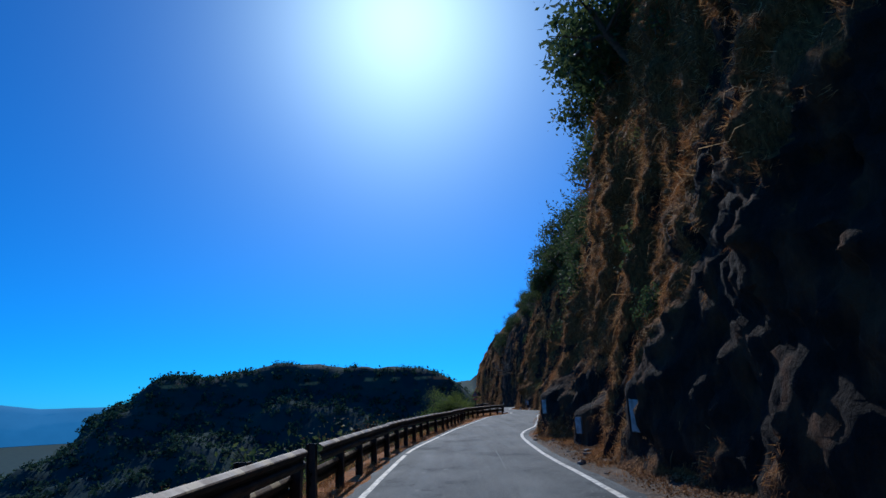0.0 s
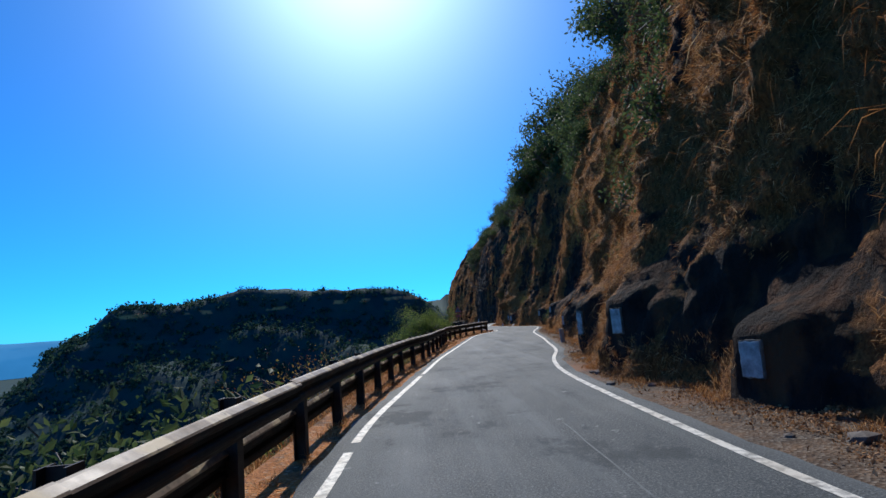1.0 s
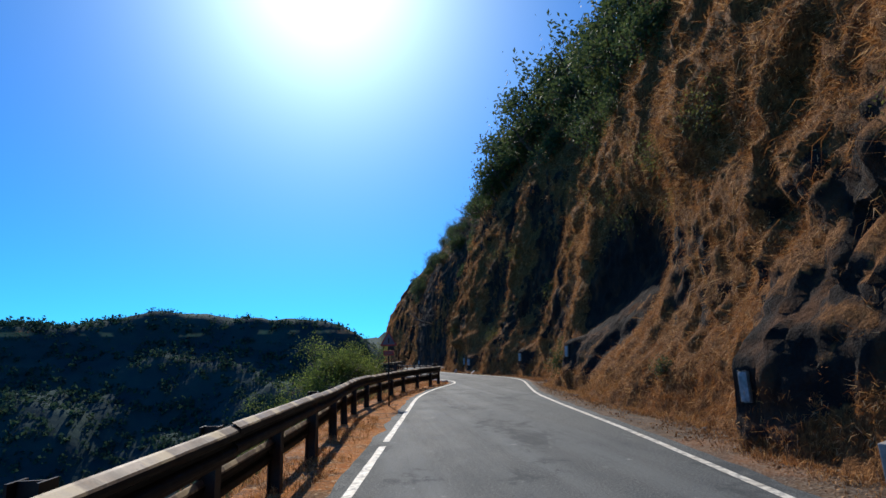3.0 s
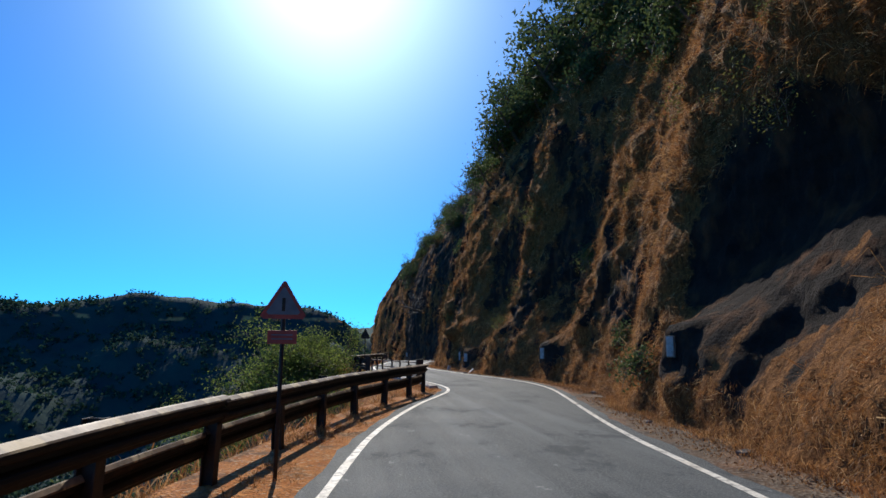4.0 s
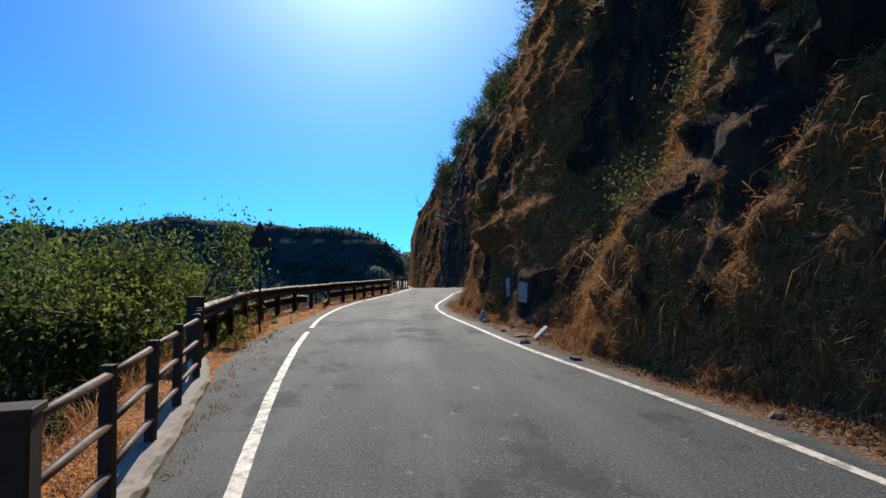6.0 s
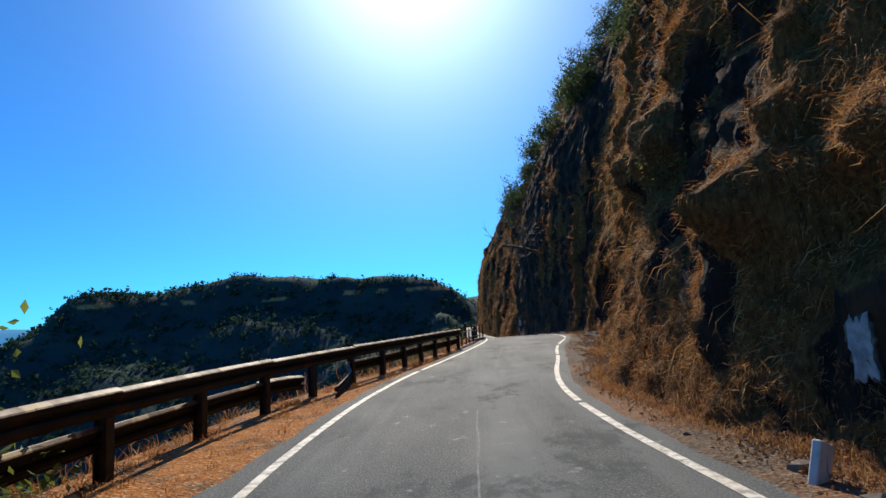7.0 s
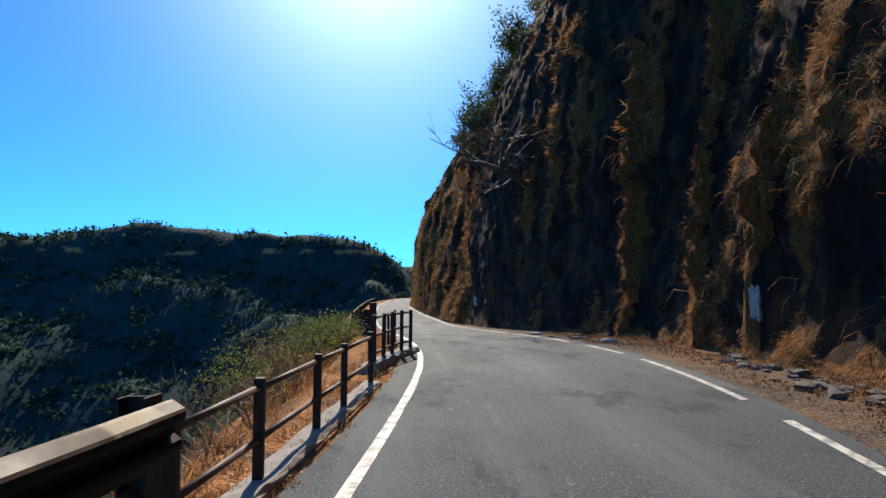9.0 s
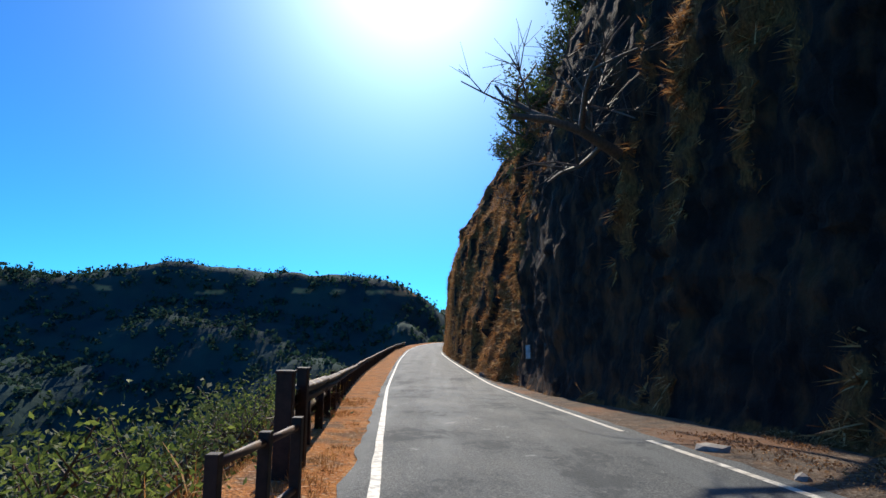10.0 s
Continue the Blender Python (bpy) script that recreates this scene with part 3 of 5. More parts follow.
def cliff_x(y, h):
    """The face, drawn to where its whitewashed marks stand."""
    x = raw_face(y, h)
    for yc, hc, by in PULL:
        q = ((y - yc) / 1.1) ** 2 + ((h - hc) / 1.3) ** 2
        if q < 6:
            x += by * math.exp(-q)
    for yc, hc, xc, w, t in MARKS:
        q = max(abs(y - yc) / (w / 2 + 0.1), abs(h - hc) / (t / 2 + 0.1))
        if q < 2.6:
            f = 1 - smooth_step(1.0, 2.6, q)
            x += f * (xc + 0.02 - 0.35 * (y - yc) - x)
    return max(x, float(right_line(y)) + 0.6)


def growth(y, h):
    """How much dry grass grows at a place on the face: above 0 it is covered."""
    at, step = buttress(y, h)
    # step faces turned from the sun lose grass, so dark rock deepens their shade
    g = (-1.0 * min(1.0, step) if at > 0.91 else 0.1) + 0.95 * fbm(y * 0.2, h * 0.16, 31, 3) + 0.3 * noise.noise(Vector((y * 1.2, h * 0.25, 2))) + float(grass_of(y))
    g += 0.45 * noise.noise(Vector((y * 1.9, h * 1.2, 91.0)))
    for yc, hc, _, _, _ in MARKS:
        q = ((y - yc - 0.1) / 0.9) ** 2 + ((h - hc) / 1.1) ** 2
        if q < 6:
            g -= 1.3 * math.exp(-q)
    # the shadowed hollow, its shade deepened by leaving the dark rock bare
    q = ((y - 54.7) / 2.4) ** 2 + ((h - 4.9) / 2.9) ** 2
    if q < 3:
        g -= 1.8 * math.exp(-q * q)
    if y > 74:
        g += 0.6 * smooth_step(74, 80, y) * noise.noise(Vector((y * 1.5, h * 0.16, 97.0)))
    g += (0.75 if y < 100 else 0.6) * rib_at(y, h) + (1.4 if tongue_at(y, h) > 0.15 else 0.0)
    f, size = shelf_at(y, h)
    if f > 0.25:
        g += 0.35 * min(1.0, size)
    # the nearest low rock is stripped of grass to imitate its black shade
    if y < 24:
        g += (0.75 * smooth_step(1.6, 4.0, h) * smooth_step(8.5, 12, y) - 0.5 * (1 - smooth_step(8, 12, y))) * (1 - smooth_step(20, 24, y))
    # deep hollows come out darker through thinner grass
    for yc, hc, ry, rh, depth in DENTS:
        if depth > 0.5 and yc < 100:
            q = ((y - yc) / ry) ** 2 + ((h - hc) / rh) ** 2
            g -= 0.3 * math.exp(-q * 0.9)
    return g + 0.5 * math.exp(-h / 0.5)


def build_cliff():
    ys = np.concatenate([np.arange(-60, -4, 2.0), np.arange(-4, 6, 0.4), np.arange(6, 126, 0.14), np.arange(126, 150, 0.25), np.arange(150, 215, 0.35), np.arange(215, 300, 2.5)])
    hs = np.concatenate([np.arange(0, 6, 0.14), np.arange(6, 13, 0.26), np.arange(13, 20, 0.45), np.arange(20, CLIFF_TOP + 0.01, 0.7)])
    verts, faces, green = [], [], []
    for y in ys:
        for h in hs:
            verts.append((cliff_x(y, h), y, h - 0.03))
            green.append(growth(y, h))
        x = verts[-1][0]
        for u in (3, 8, 25, 90):
            green.append(0.3)
            verts.append((x + u, y, CLIFF_TOP + u * 0.25 + fbm(y * 0.1, u * 0.1, 2)))
    n = len(hs) + 4
    face_x = np.array([v[0] for v in verts]).reshape(len(ys), n)[:, :len(hs)]
    face_g = np.array(green).reshape(len(ys), n)[:, :len(hs)]
    for i in range(len(ys) - 1):
        for k in range(n - 1):
            faces.append((i * n + k, (i + 1) * n + k, (i + 1) * n + k + 1, i * n + k + 1))
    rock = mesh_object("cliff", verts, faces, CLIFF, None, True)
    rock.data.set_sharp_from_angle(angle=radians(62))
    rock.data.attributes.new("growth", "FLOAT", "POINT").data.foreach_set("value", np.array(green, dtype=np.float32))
    return tagged(rock, "steep dark basalt cliff with tufts of dry grass", "cliff", kind="structure"), (ys, hs, face_x, face_g)


cliff, FACE = build_cliff()


def on_face(y, h):
    """Place across and growth at many points of the built face at once."""
    ys, hs, face_x, face_g = FACE
    i = np.clip(np.searchsorted(ys, y) - 1, 0, len(ys) - 2)
    k = np.clip(np.searchsorted(hs, h) - 1, 0, len(hs) - 2)
    u, v = np.clip((y - ys[i]) / (ys[i + 1] - ys[i]), 0, 1), np.clip((h - hs[k]) / (hs[k + 1] - hs[k]), 0, 1)

    def blend(a):
        return (a[i, k] * (1 - v) + a[i, k + 1] * v) * (1 - u) + (a[i + 1, k] * (1 - v) + a[i + 1, k + 1] * v) * u
    return blend(face_x), blend(face_g)

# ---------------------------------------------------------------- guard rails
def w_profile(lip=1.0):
    """Outline of a corrugated beam: offset towards the road, height. The last four points make its upper lip, dusty and
    coloured as if sunlit.
    """
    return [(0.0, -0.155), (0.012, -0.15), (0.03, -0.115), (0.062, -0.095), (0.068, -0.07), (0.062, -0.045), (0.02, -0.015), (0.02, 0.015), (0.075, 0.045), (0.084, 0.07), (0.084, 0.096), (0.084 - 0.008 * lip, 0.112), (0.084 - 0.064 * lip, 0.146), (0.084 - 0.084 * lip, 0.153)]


def beam(points, parent, thick=0.007, name="beam", label="", lip=1.0):
    pts = [Vector(p) for p in points]
    prof = w_profile(lip)
    loop = [(a, b) for a, b in prof] + [(a - thick, b - thick * 0.5) for a, b in prof[::-1]]
    verts, faces, slots = [], [], []
    for i, p in enumerate(pts):
        d = (pts[min(i + 1, len(pts) - 1)] - pts[max(i - 1, 0)])
        d.z = 0
        d.normalize()
        out = Vector((d.y, -d.x, 0))
        for a, b in loop:
            verts.append(p + out * a + Vector((0, 0, b)))
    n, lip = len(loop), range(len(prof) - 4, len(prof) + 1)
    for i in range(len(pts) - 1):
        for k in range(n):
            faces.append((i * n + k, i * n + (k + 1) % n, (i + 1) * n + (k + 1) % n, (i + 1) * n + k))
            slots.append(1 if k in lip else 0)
    faces.append(tuple(range(n))[::-1])
    faces.append(tuple((len(pts) - 1) * n + k for k in range(n)))
    origin = parent.location
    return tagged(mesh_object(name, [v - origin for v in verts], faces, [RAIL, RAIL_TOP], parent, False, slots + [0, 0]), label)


def guard_post(x, y, top, parent, ang, lean=0.0):
    """A channel-section steel post with a spacer block."""
    bm = bmesh.new()
    m = Matrix.Translation(Vector((x, y, 0)) - parent.location) @ Matrix.Rotation(ang, 4, "Z") @ Matrix.Rotation(lean, 4, "Y")
    box(bm, -0.15, -0.01, -0.008, 0.008, -0.6, top, m)
    box(bm, -0.158, -0.142, -0.07, 0.07, -0.6, top, m)
    box(bm, -0.018, -0.002, -0.07, 0.07, -0.6, top, m)
    return part("post", bm, POST, parent)


def guardrail(y0, y1, spacing, label, upper=0.84, lower=0.44, gaps=()):
    mid = Vector((float(rail_line((y0 + y1) / 2)), (y0 + y1) / 2, 0))
    rail = empty("guardrail", mid, label, "guardrail", "guard rails along the road", "")
    length = spacing * 2
    n = max(1, round((y1 - y0) / length))
    cuts = np.linspace(y0, y1, n + 1)
    rng = random.Random(int(y0 * 10))
    for a, b in zip(cuts, cuts[1:]):
        ys = np.linspace(a - 0.06, b + 0.06, 9)
        dz, dx = rng.uniform(-0.02, 0.02), rng.uniform(-0.015, 0.015)
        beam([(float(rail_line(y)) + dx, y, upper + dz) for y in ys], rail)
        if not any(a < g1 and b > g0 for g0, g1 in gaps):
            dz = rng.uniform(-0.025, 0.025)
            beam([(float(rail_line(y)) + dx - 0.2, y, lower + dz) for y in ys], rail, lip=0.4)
    k = int((y1 - y0) / spacing)
    for i in range(k + 1):
        y = y0 + (y1 - y0) * i / k
        slope = float(rail_line(y + 0.5) - rail_line(y - 0.5))
        guard_post(float(rail_line(y)) - 0.01, y, upper + 0.13 + rng.uniform(-0.03, 0.06), rail, -math.atan(slope), rng.uniform(-0.03, 0.03))
    return rail


guardrail(-34, 8.6, 2.1, "weathered steel double-beam guardrail on posts at the drop")
guardrail(9.6, 42.0, 2.1, "weathered steel double-beam guardrail on posts at the drop")
guardrail(42.2, 64.4, 2.1, "weathered steel double-beam guardrail ending at a culvert railing")
torn = guardrail(76.8, 106.2, 2.1, "steel guardrail whose lower beam is torn loose", gaps=((89.6, 93.4),))
guardrail(122.3, 236, 2.1, "weathered steel double-beam guardrail along the outer bend")
# the torn lower beam: one stub droops, the other is bent down to the ground
beam([(float(rail_line(y)) - 0.2, y, z) for y, z in ((89.3, 0.44), (89.9, 0.43), (90.6, 0.4), (91.2, 0.35))], torn, label="stub of the torn lower beam")
beam([(float(rail_line(y)) + dx, y, z) for y, dx, z in ((93.75, -0.2, 0.45), (93.5, -0.12, 0.42), (93.3, 0.02, 0.3), (93.1, 0.14, 0.22), (92.3, 0.36, 0.14), (91.2, 0.62, 0.07))], torn, label="lower beam bent down to the ground")


# ---------------------------------------------------------------- culvert railings
def rod(a, b, r, parent, mat, name, sides=8, label=""):
    o = parent.location
    vs, fs = tube([Vector(a) - o, Vector(b) - o], r, sides)
    return tagged(mesh_object(name, vs, fs, mat, parent, True), label)


def square_post(x, y, z0, z1, w, parent, mat=POST, name="post", lean=0.0, turn=0.0):
    bm = bmesh.new()
    m = Matrix.Translation(Vector((x, y, 0)) - parent.location) @ Matrix.Rotation(turn, 4, "Z") @ Matrix.Rotation(lean, 4, "Y")
    box(bm, -w / 2, w / 2, -w / 2, w / 2, z0, z1, m, 0.006)
    return part(name, bm, mat, parent)


def pipe_railing(posts, heights, top, label, lean=0.0, r=0.028, width=0.08):
    """Posts joined by round pipes."""
    mid = Vector((sum(p[0] for p in posts) / len(posts), sum(p[1] for p in posts) / len(posts), 0))
    rail = empty("pipe_railing", mid, label, "railing", "culvert railings")
    rng = random.Random(int(posts[0][1] * 7))
    for x, y in posts:
        square_post(x, y, -0.25, top + 0.04 + rng.uniform(-0.01, 0.03), width, rail, lean=lean + rng.uniform(-0.02, 0.02))
    for h in heights:
        for (xa, ya), (xb, yb) in zip(posts, posts[1:]):
            rod((xa + lean * h, ya - 0.03, h), (xb + lean * h, yb + 0.03, h + rng.uniform(-0.01, 0.01)), r, rail, DARKPIPE, "pipe")
    return rail


def kerb(points, width, height, label):
    """A low worn concrete kerb along points."""
    verts, faces = [], []
    rng = random.Random(3)
    prof = [(-width / 2, -0.3), (-width / 2, height - 0.03), (-width / 2 + 0.03, height), (width / 2 - 0.04, height), (width / 2, height - 0.05), (width / 2 + 0.02, -0.3)]
    fine = []
    for (xa, ya), (xb, yb) in zip(points, points[1:]):
        k = max(2, int(math.hypot(xb - xa, yb - ya) / 0.25))
        fine += [(xa + (xb - xa) * i / k, ya + (yb - ya) * i / k) for i in range(k)]
    fine.append(points[-1])
    for i, (x, y) in enumerate(fine):
        for a, b in prof:
            verts.append((x + a + rng.uniform(-0.015, 0.015), y, b + rng.uniform(-0.015, 0.012)))
    n = len(prof)
    for i in range(len(fine) - 1):
        for k in range(n - 1):
            faces.append((i * n + k, i * n + k + 1, (i + 1) * n + k + 1, (i + 1) * n + k))
    faces.append(tuple(range(n)))
    faces.append(tuple((len(fine) - 1) * n + k for k in range(n))[::-1])
    return tagged(mesh_object("kerb", verts, faces, CONCRETE), label, "kerb", kind="structure")


pipe_railing([(6.08, 69.3), (5.82, 70.6), (5.5, 71.9), (5.2, 73.2), (4.82, 74.8), (4.55, 75.6), (4.3, 76.35)], (0.3, 0.6, 0.9), 0.92, "dark steel pipe railing on a concrete kerb over a culvert")
kerb([(6.35, 66.0), (6.1, 69.3), (5.2, 73.2), (4.82, 74.8), (4.2, 76.6)], 0.34, 0.1, "cracked concrete kerb under the culvert railing")
pipe_railing([(6.62, 106.6), (6.78, 107.85), (6.99, 109.4), (7.16, 110.5), (7.4, 112.2)], (0.36, 0.76), 0.78, "slender rusty pipe railing on a low kerb")
kerb([(6.6, 106.4), (6.99, 109.4), (7.42, 112.3)], 0.3, 0.06, "worn low concrete kerb under the pipe railing")
pipe_railing([(7.35, 114.02), (7.5, 114.74), (7.66, 115.47), (7.86, 116.02), (8.07, 116.45)], (0.3, 0.64, 0.98), 0.99, "dark pipe railing panel on a rough concrete block", width=0.085)
pipe_railing([(7.5, 118.26), (7.58, 118.84), (7.65, 119.36)], (0.45, 0.88), 0.89, "short dark pipe railing before the guardrail", width=0.075)
kerb([(7.27, 113.55), (7.66, 115.45), (8.13, 116.9)], 0.36, 0.14, "rough concrete block under the railing panel")


def end_post(x, y, w, h, label, turn=0.0):
    """A stout dark post that ends a rail."""
    post = empty("end_post", (x, y, 0), label, "post", "stout end posts")
    bm = bmesh.new()
    m = Matrix.Rotation(turn, 4, "Z")
    box(bm, -w / 2, w / 2, -0.07, 0.07, -0.5, h, m, 0.012)
    part("shaft", bm, POST, post)
    bm = bmesh.new()
    box(bm, -w / 2 - 0.012, w / 2 + 0.012, -0.08, 0.08, h - 0.02, h + 0.012, m, 0.006)
    part("cap", bm, POST, post)
    return post


end_post(6.16, 69.1, 0.32, 1.05, "stout dark steel post at the start of the culvert railing", 0.25)
end_post(4.08, 76.75, 0.26, 1.12, "stout dark steel post where the guardrail begins", -0.2)
end_post(6.86, 121.84, 0.2, 1.2, "tall dark post at the start of the guardrail")
end_post(6.88, 122.58, 0.14, 1.22, "tall dark post at the start of the guardrail")


# ---------------------------------------------------------------- road signs
def triangle_sign(x, y, top, side, tall, turn, plate, label, rim=SIGNRED, face=SIGNBACK):
    sign = empty("warning_sign", (x, y, 0), label, "road sign", "triangular warning signs")
    vs, fs = tube([(0, 0.03, -0.4), (0, 0.03, top - 0.05)], 0.026, 10)
    mesh_object("pole", vs, fs, POST, sign, True)
    turned = Matrix.Rotation(turn, 4, "Z")

    def prism(name, w, h, z0, y0, y1, mat, label=""):
        bm = bmesh.new()
        cut = 0.06 * w
        out = [(-w / 2 + cut, z0), (w / 2 - cut, z0), (w / 2, z0 + cut * 1.2), (cut * 0.5, z0 + h), (-cut * 0.5, z0 + h), (-w / 2, z0 + cut * 1.2)]
        a = [bm.verts.new(turned @ Vector((px, y0, pz))) for px, pz in out]
        b = [bm.verts.new(turned @ Vector((px, y1, pz))) for px, pz in out]
        bm.faces.new(a)
        bm.faces.new(b[::-1])
        for i in range(len(a)):
            j = (i + 1) % len(a)
            bm.faces.new((a[j], a[i], b[i], b[j]))
        bmesh.ops.recalc_face_normals(bm, faces=bm.faces)
        return part(name, bm, mat, sign, label)

    z0 = top - tall
    prism("rim", side, tall, z0, -0.012, -0.006, rim, "worn triangular border")
    prism("face", side * 0.74, tall * 0.72, z0 + tall * 0.11, -0.018, -0.013, face, "dull weathered triangular face, darkened on the backlit sign")
    prism("backing", side, tall, z0, -0.004, 0.0, SIGNBACK)
    bm = bmesh.new()
    box(bm, -0.02, 0.02, -0.024, -0.019, z0 + tall * 0.2, z0 + tall * 0.55, turned)
    part("symbol", bm, POST, sign, "dark upright bar symbol")
    if plate:
        bm = bmesh.new()
        w, h, zc = plate
        box(bm, -w / 2, w / 2, -0.012, -0.004, zc - h / 2, zc + h / 2, turned, 0.003)
        p = part("plate", bm, SIGNRED, sign, "small red plate")
        for k in range(2):
            bm = bmesh.new()
            box(bm, -w * 0.36, w * 0.36, -0.017, -0.013, zc + 0.02 - k * 0.05, zc + 0.035 - k * 0.05, turned)
            part("lettering", bm, SIGNBACK, p, "unreadable pale bar of lettering")
    for zb in (z0 + 0.1, z0 + tall * 0.5):
        bm = bmesh.new()
        box(bm, -0.06, 0.06, 0.0, 0.065, zb - 0.012, zb + 0.012, turned)
        part("bracket", bm, POST, sign)
    return sign


triangle_sign(2.17, 51.2, 2.4, 0.56, 0.48, 0.05, (0.36, 0.17, 1.69), "triangular red-bordered warning sign with a small plate on a pole")
# post steel on rim and face puts this sign's backlit shade into its colour
triangle_sign(4.0, 81.3, 2.85, 0.66, 0.66, -0.3, None, "triangular warning sign on a tall thin pole, coloured dark as backlit", POST, POST)


# ---------------------------------------------------------------- painted marks, slabs and stones by the rock face
def rough_stone(rng, sx, sy, sz, flat=0.25, cuts=1):
    bm = bmesh.new()
    bmesh.ops.create_icosphere(bm, subdivisions=cuts, radius=0.5)
    seed = rng.uniform(0, 99)
    for v in bm.verts:
        k = 1 + 0.9 * noise.noise(v.co * 2.6 + Vector((seed, 0, 0)))
        c = v.co * k
        v.co = Vector((max(-0.42, min(0.42, c.x)) * sx / 0.84, max(-0.42, min(0.42, c.y)) * sy / 0.84, max(-flat, min(0.4, c.z)) * sz / 0.65))
    return bm


def painted_mark(y, h, x, w, t, label, ragged):
    """A flaking whitewashed patch on a block of the rock face."""
    rng = random.Random(int(y * 31))
    mark = empty("painted_stone", (x, y, h), label, "painted stone", "whitewashed marks on the rock")
    m = Matrix.Rotation(0.34, 4, "Z") @ Matrix.Rotation(rng.uniform(-0.08, 0.08), 4, "X")
    for name, x0, x1, mat, g in (("block", -0.03, 0.3, STONE, 0.03), ("whitewash", -0.036, -0.031, WHITE, 0.0)):
        bm = bmesh.new()
        edge = []
        for k in range(32):
            a = 2 * math.pi * k / 32
            c, s = math.cos(a), math.sin(a)
            q = 1 / max(abs(c), abs(s)) * rng.uniform(1 - ragged, 1.0)
            edge.append((c * q * (w / 2 + g), s * q * (t / 2 + g)))
        a = [bm.verts.new(m @ Vector((x0 + (0.02 * rng.random() if g else 0), py, pz))) for py, pz in edge]
        b = [bm.verts.new(m @ Vector((x1, py * 1.1, pz * 1.05))) for py, pz in edge]
        bm.faces.new(a)
        bm.faces.new(b[::-1])
        for i in range(32):
            j = (i + 1) % 32
            bm.faces.new((a[j], a[i], b[i], b[j]))
        bmesh.ops.recalc_face_normals(bm, faces=bm.faces)
        part(name, bm, mat, mark)
    return mark


MARK_LABELS = ["whitewashed upright rectangle on a dark rock face", "whitewashed upright rectangle in a black rock hollow", "weathered whitewashed rectangle on a dark rock face",
               "tall flaking whitewash patch in a dark rock niche", "ragged narrow whitewash streak on a dark rock face", "narrow whitewashed stone against the rock", "small oval whitewash mark on a rock", "whitewashed mark on the shaded rock foot",
               "whitewashed square with flaking paint on rock", "pale ragged whitewash mark on rock", "tall pale whitewash patch on a rock rib", "whitewashed square on the shaded rock face"]
for (y, h, x, w, t), label in zip(MARKS, MARK_LABELS):
    painted_mark(y, h, x, w, t, label, 0.35 if "ragged" in label or "patch" in label else 0.08)


def standing_slab(x, y, w, d, h, tilt, turn, label, mat=CONCRETE):
    slab = empty("stone_slab", (x, y, 0), label, "stone slab", "loose slabs on the verge")
    bm = bmesh.new()
    box(bm, -w / 2, w / 2, -d / 2, d / 2, -0.12, h, Matrix.Rotation(turn, 4, "Z") @ Matrix.Rotation(tilt, 4, "Y"), 0.015)
    part("slab_body", bm, mat, slab)
    return slab


standing_slab(6.15, 37.3, 0.2, 0.1, 0.64, -0.08, 0.3, "grey stone slab standing on the verge")
standing_slab(10.1, 83.9, 0.2, 0.08, 0.32, 0.42, 0.5, "pale broken concrete slab leaning on the verge", PALE)
standing_slab(10.6, 79.1, 0.05, 0.17, 0.42, 0.9, 0.3, "pale slab lying aslant in dry grass", PALE)


def stone(x, y, s, label, mat=STONE, flat=0.25, aspect=(1, 1, 0.6)):
    rng = random.Random(int(x * 91 + y * 37))
    bm = rough_stone(rng, s * aspect[0], s * aspect[1], s * aspect[2], flat)
    ob = part("stone", bm, mat)
    ob.location = (x, y, -0.02 + 0.12 * s)
    ob.rotation_euler = (0, 0, rng.uniform(0, 6))
    return tagged(ob, label, "stone", "stones along the rock foot")


for x, y, s, asp in ((13.9, 119.0, 0.5, (1, 0.6, 0.25)), (13.4, 120.6, 0.35, (1, 0.5, 0.3)), (13.0, 122.0, 0.3, (1, 0.6, 0.3)), (10.4, 79.6, 0.28, (1.2, 0.5, 0.2)), (12.9, 124.0, 0.4, (1.2, 0.6, 0.3))):
    stone(x, y, s, "flat pale stone lying on the verge", CONCRETE, 0.25, asp)
rng = random.Random(12)
for i in range(150):
    y = rng.uniform(108.5, 115.5) if i < 80 else rng.uniform(86, 108)
    stone(float(right_line(y)) + min(rng.uniform(1.2, 2.3), float(cliff_gap(y)) + 0.1), y, rng.uniform(0.08, 0.34) * (0.6 + 0.4 * rng.random()), "broken dark basalt block at the rock foot")
for i in range(60):
    y = rng.uniform(8, 106)
    stone(float(right_line(y)) + float(cliff_gap(y)) - rng.uniform(0.2, 1.0), y, rng.uniform(0.08, 0.26), "small basalt stone on the leaf-strewn verge")
for i in range(24):
    y = rng.uniform(148, 176)
    stone(float(right_line(y)) + rng.uniform(0.5, 1.5), y, rng.uniform(0.2, 0.7), "broken dark basalt block at the rock foot")


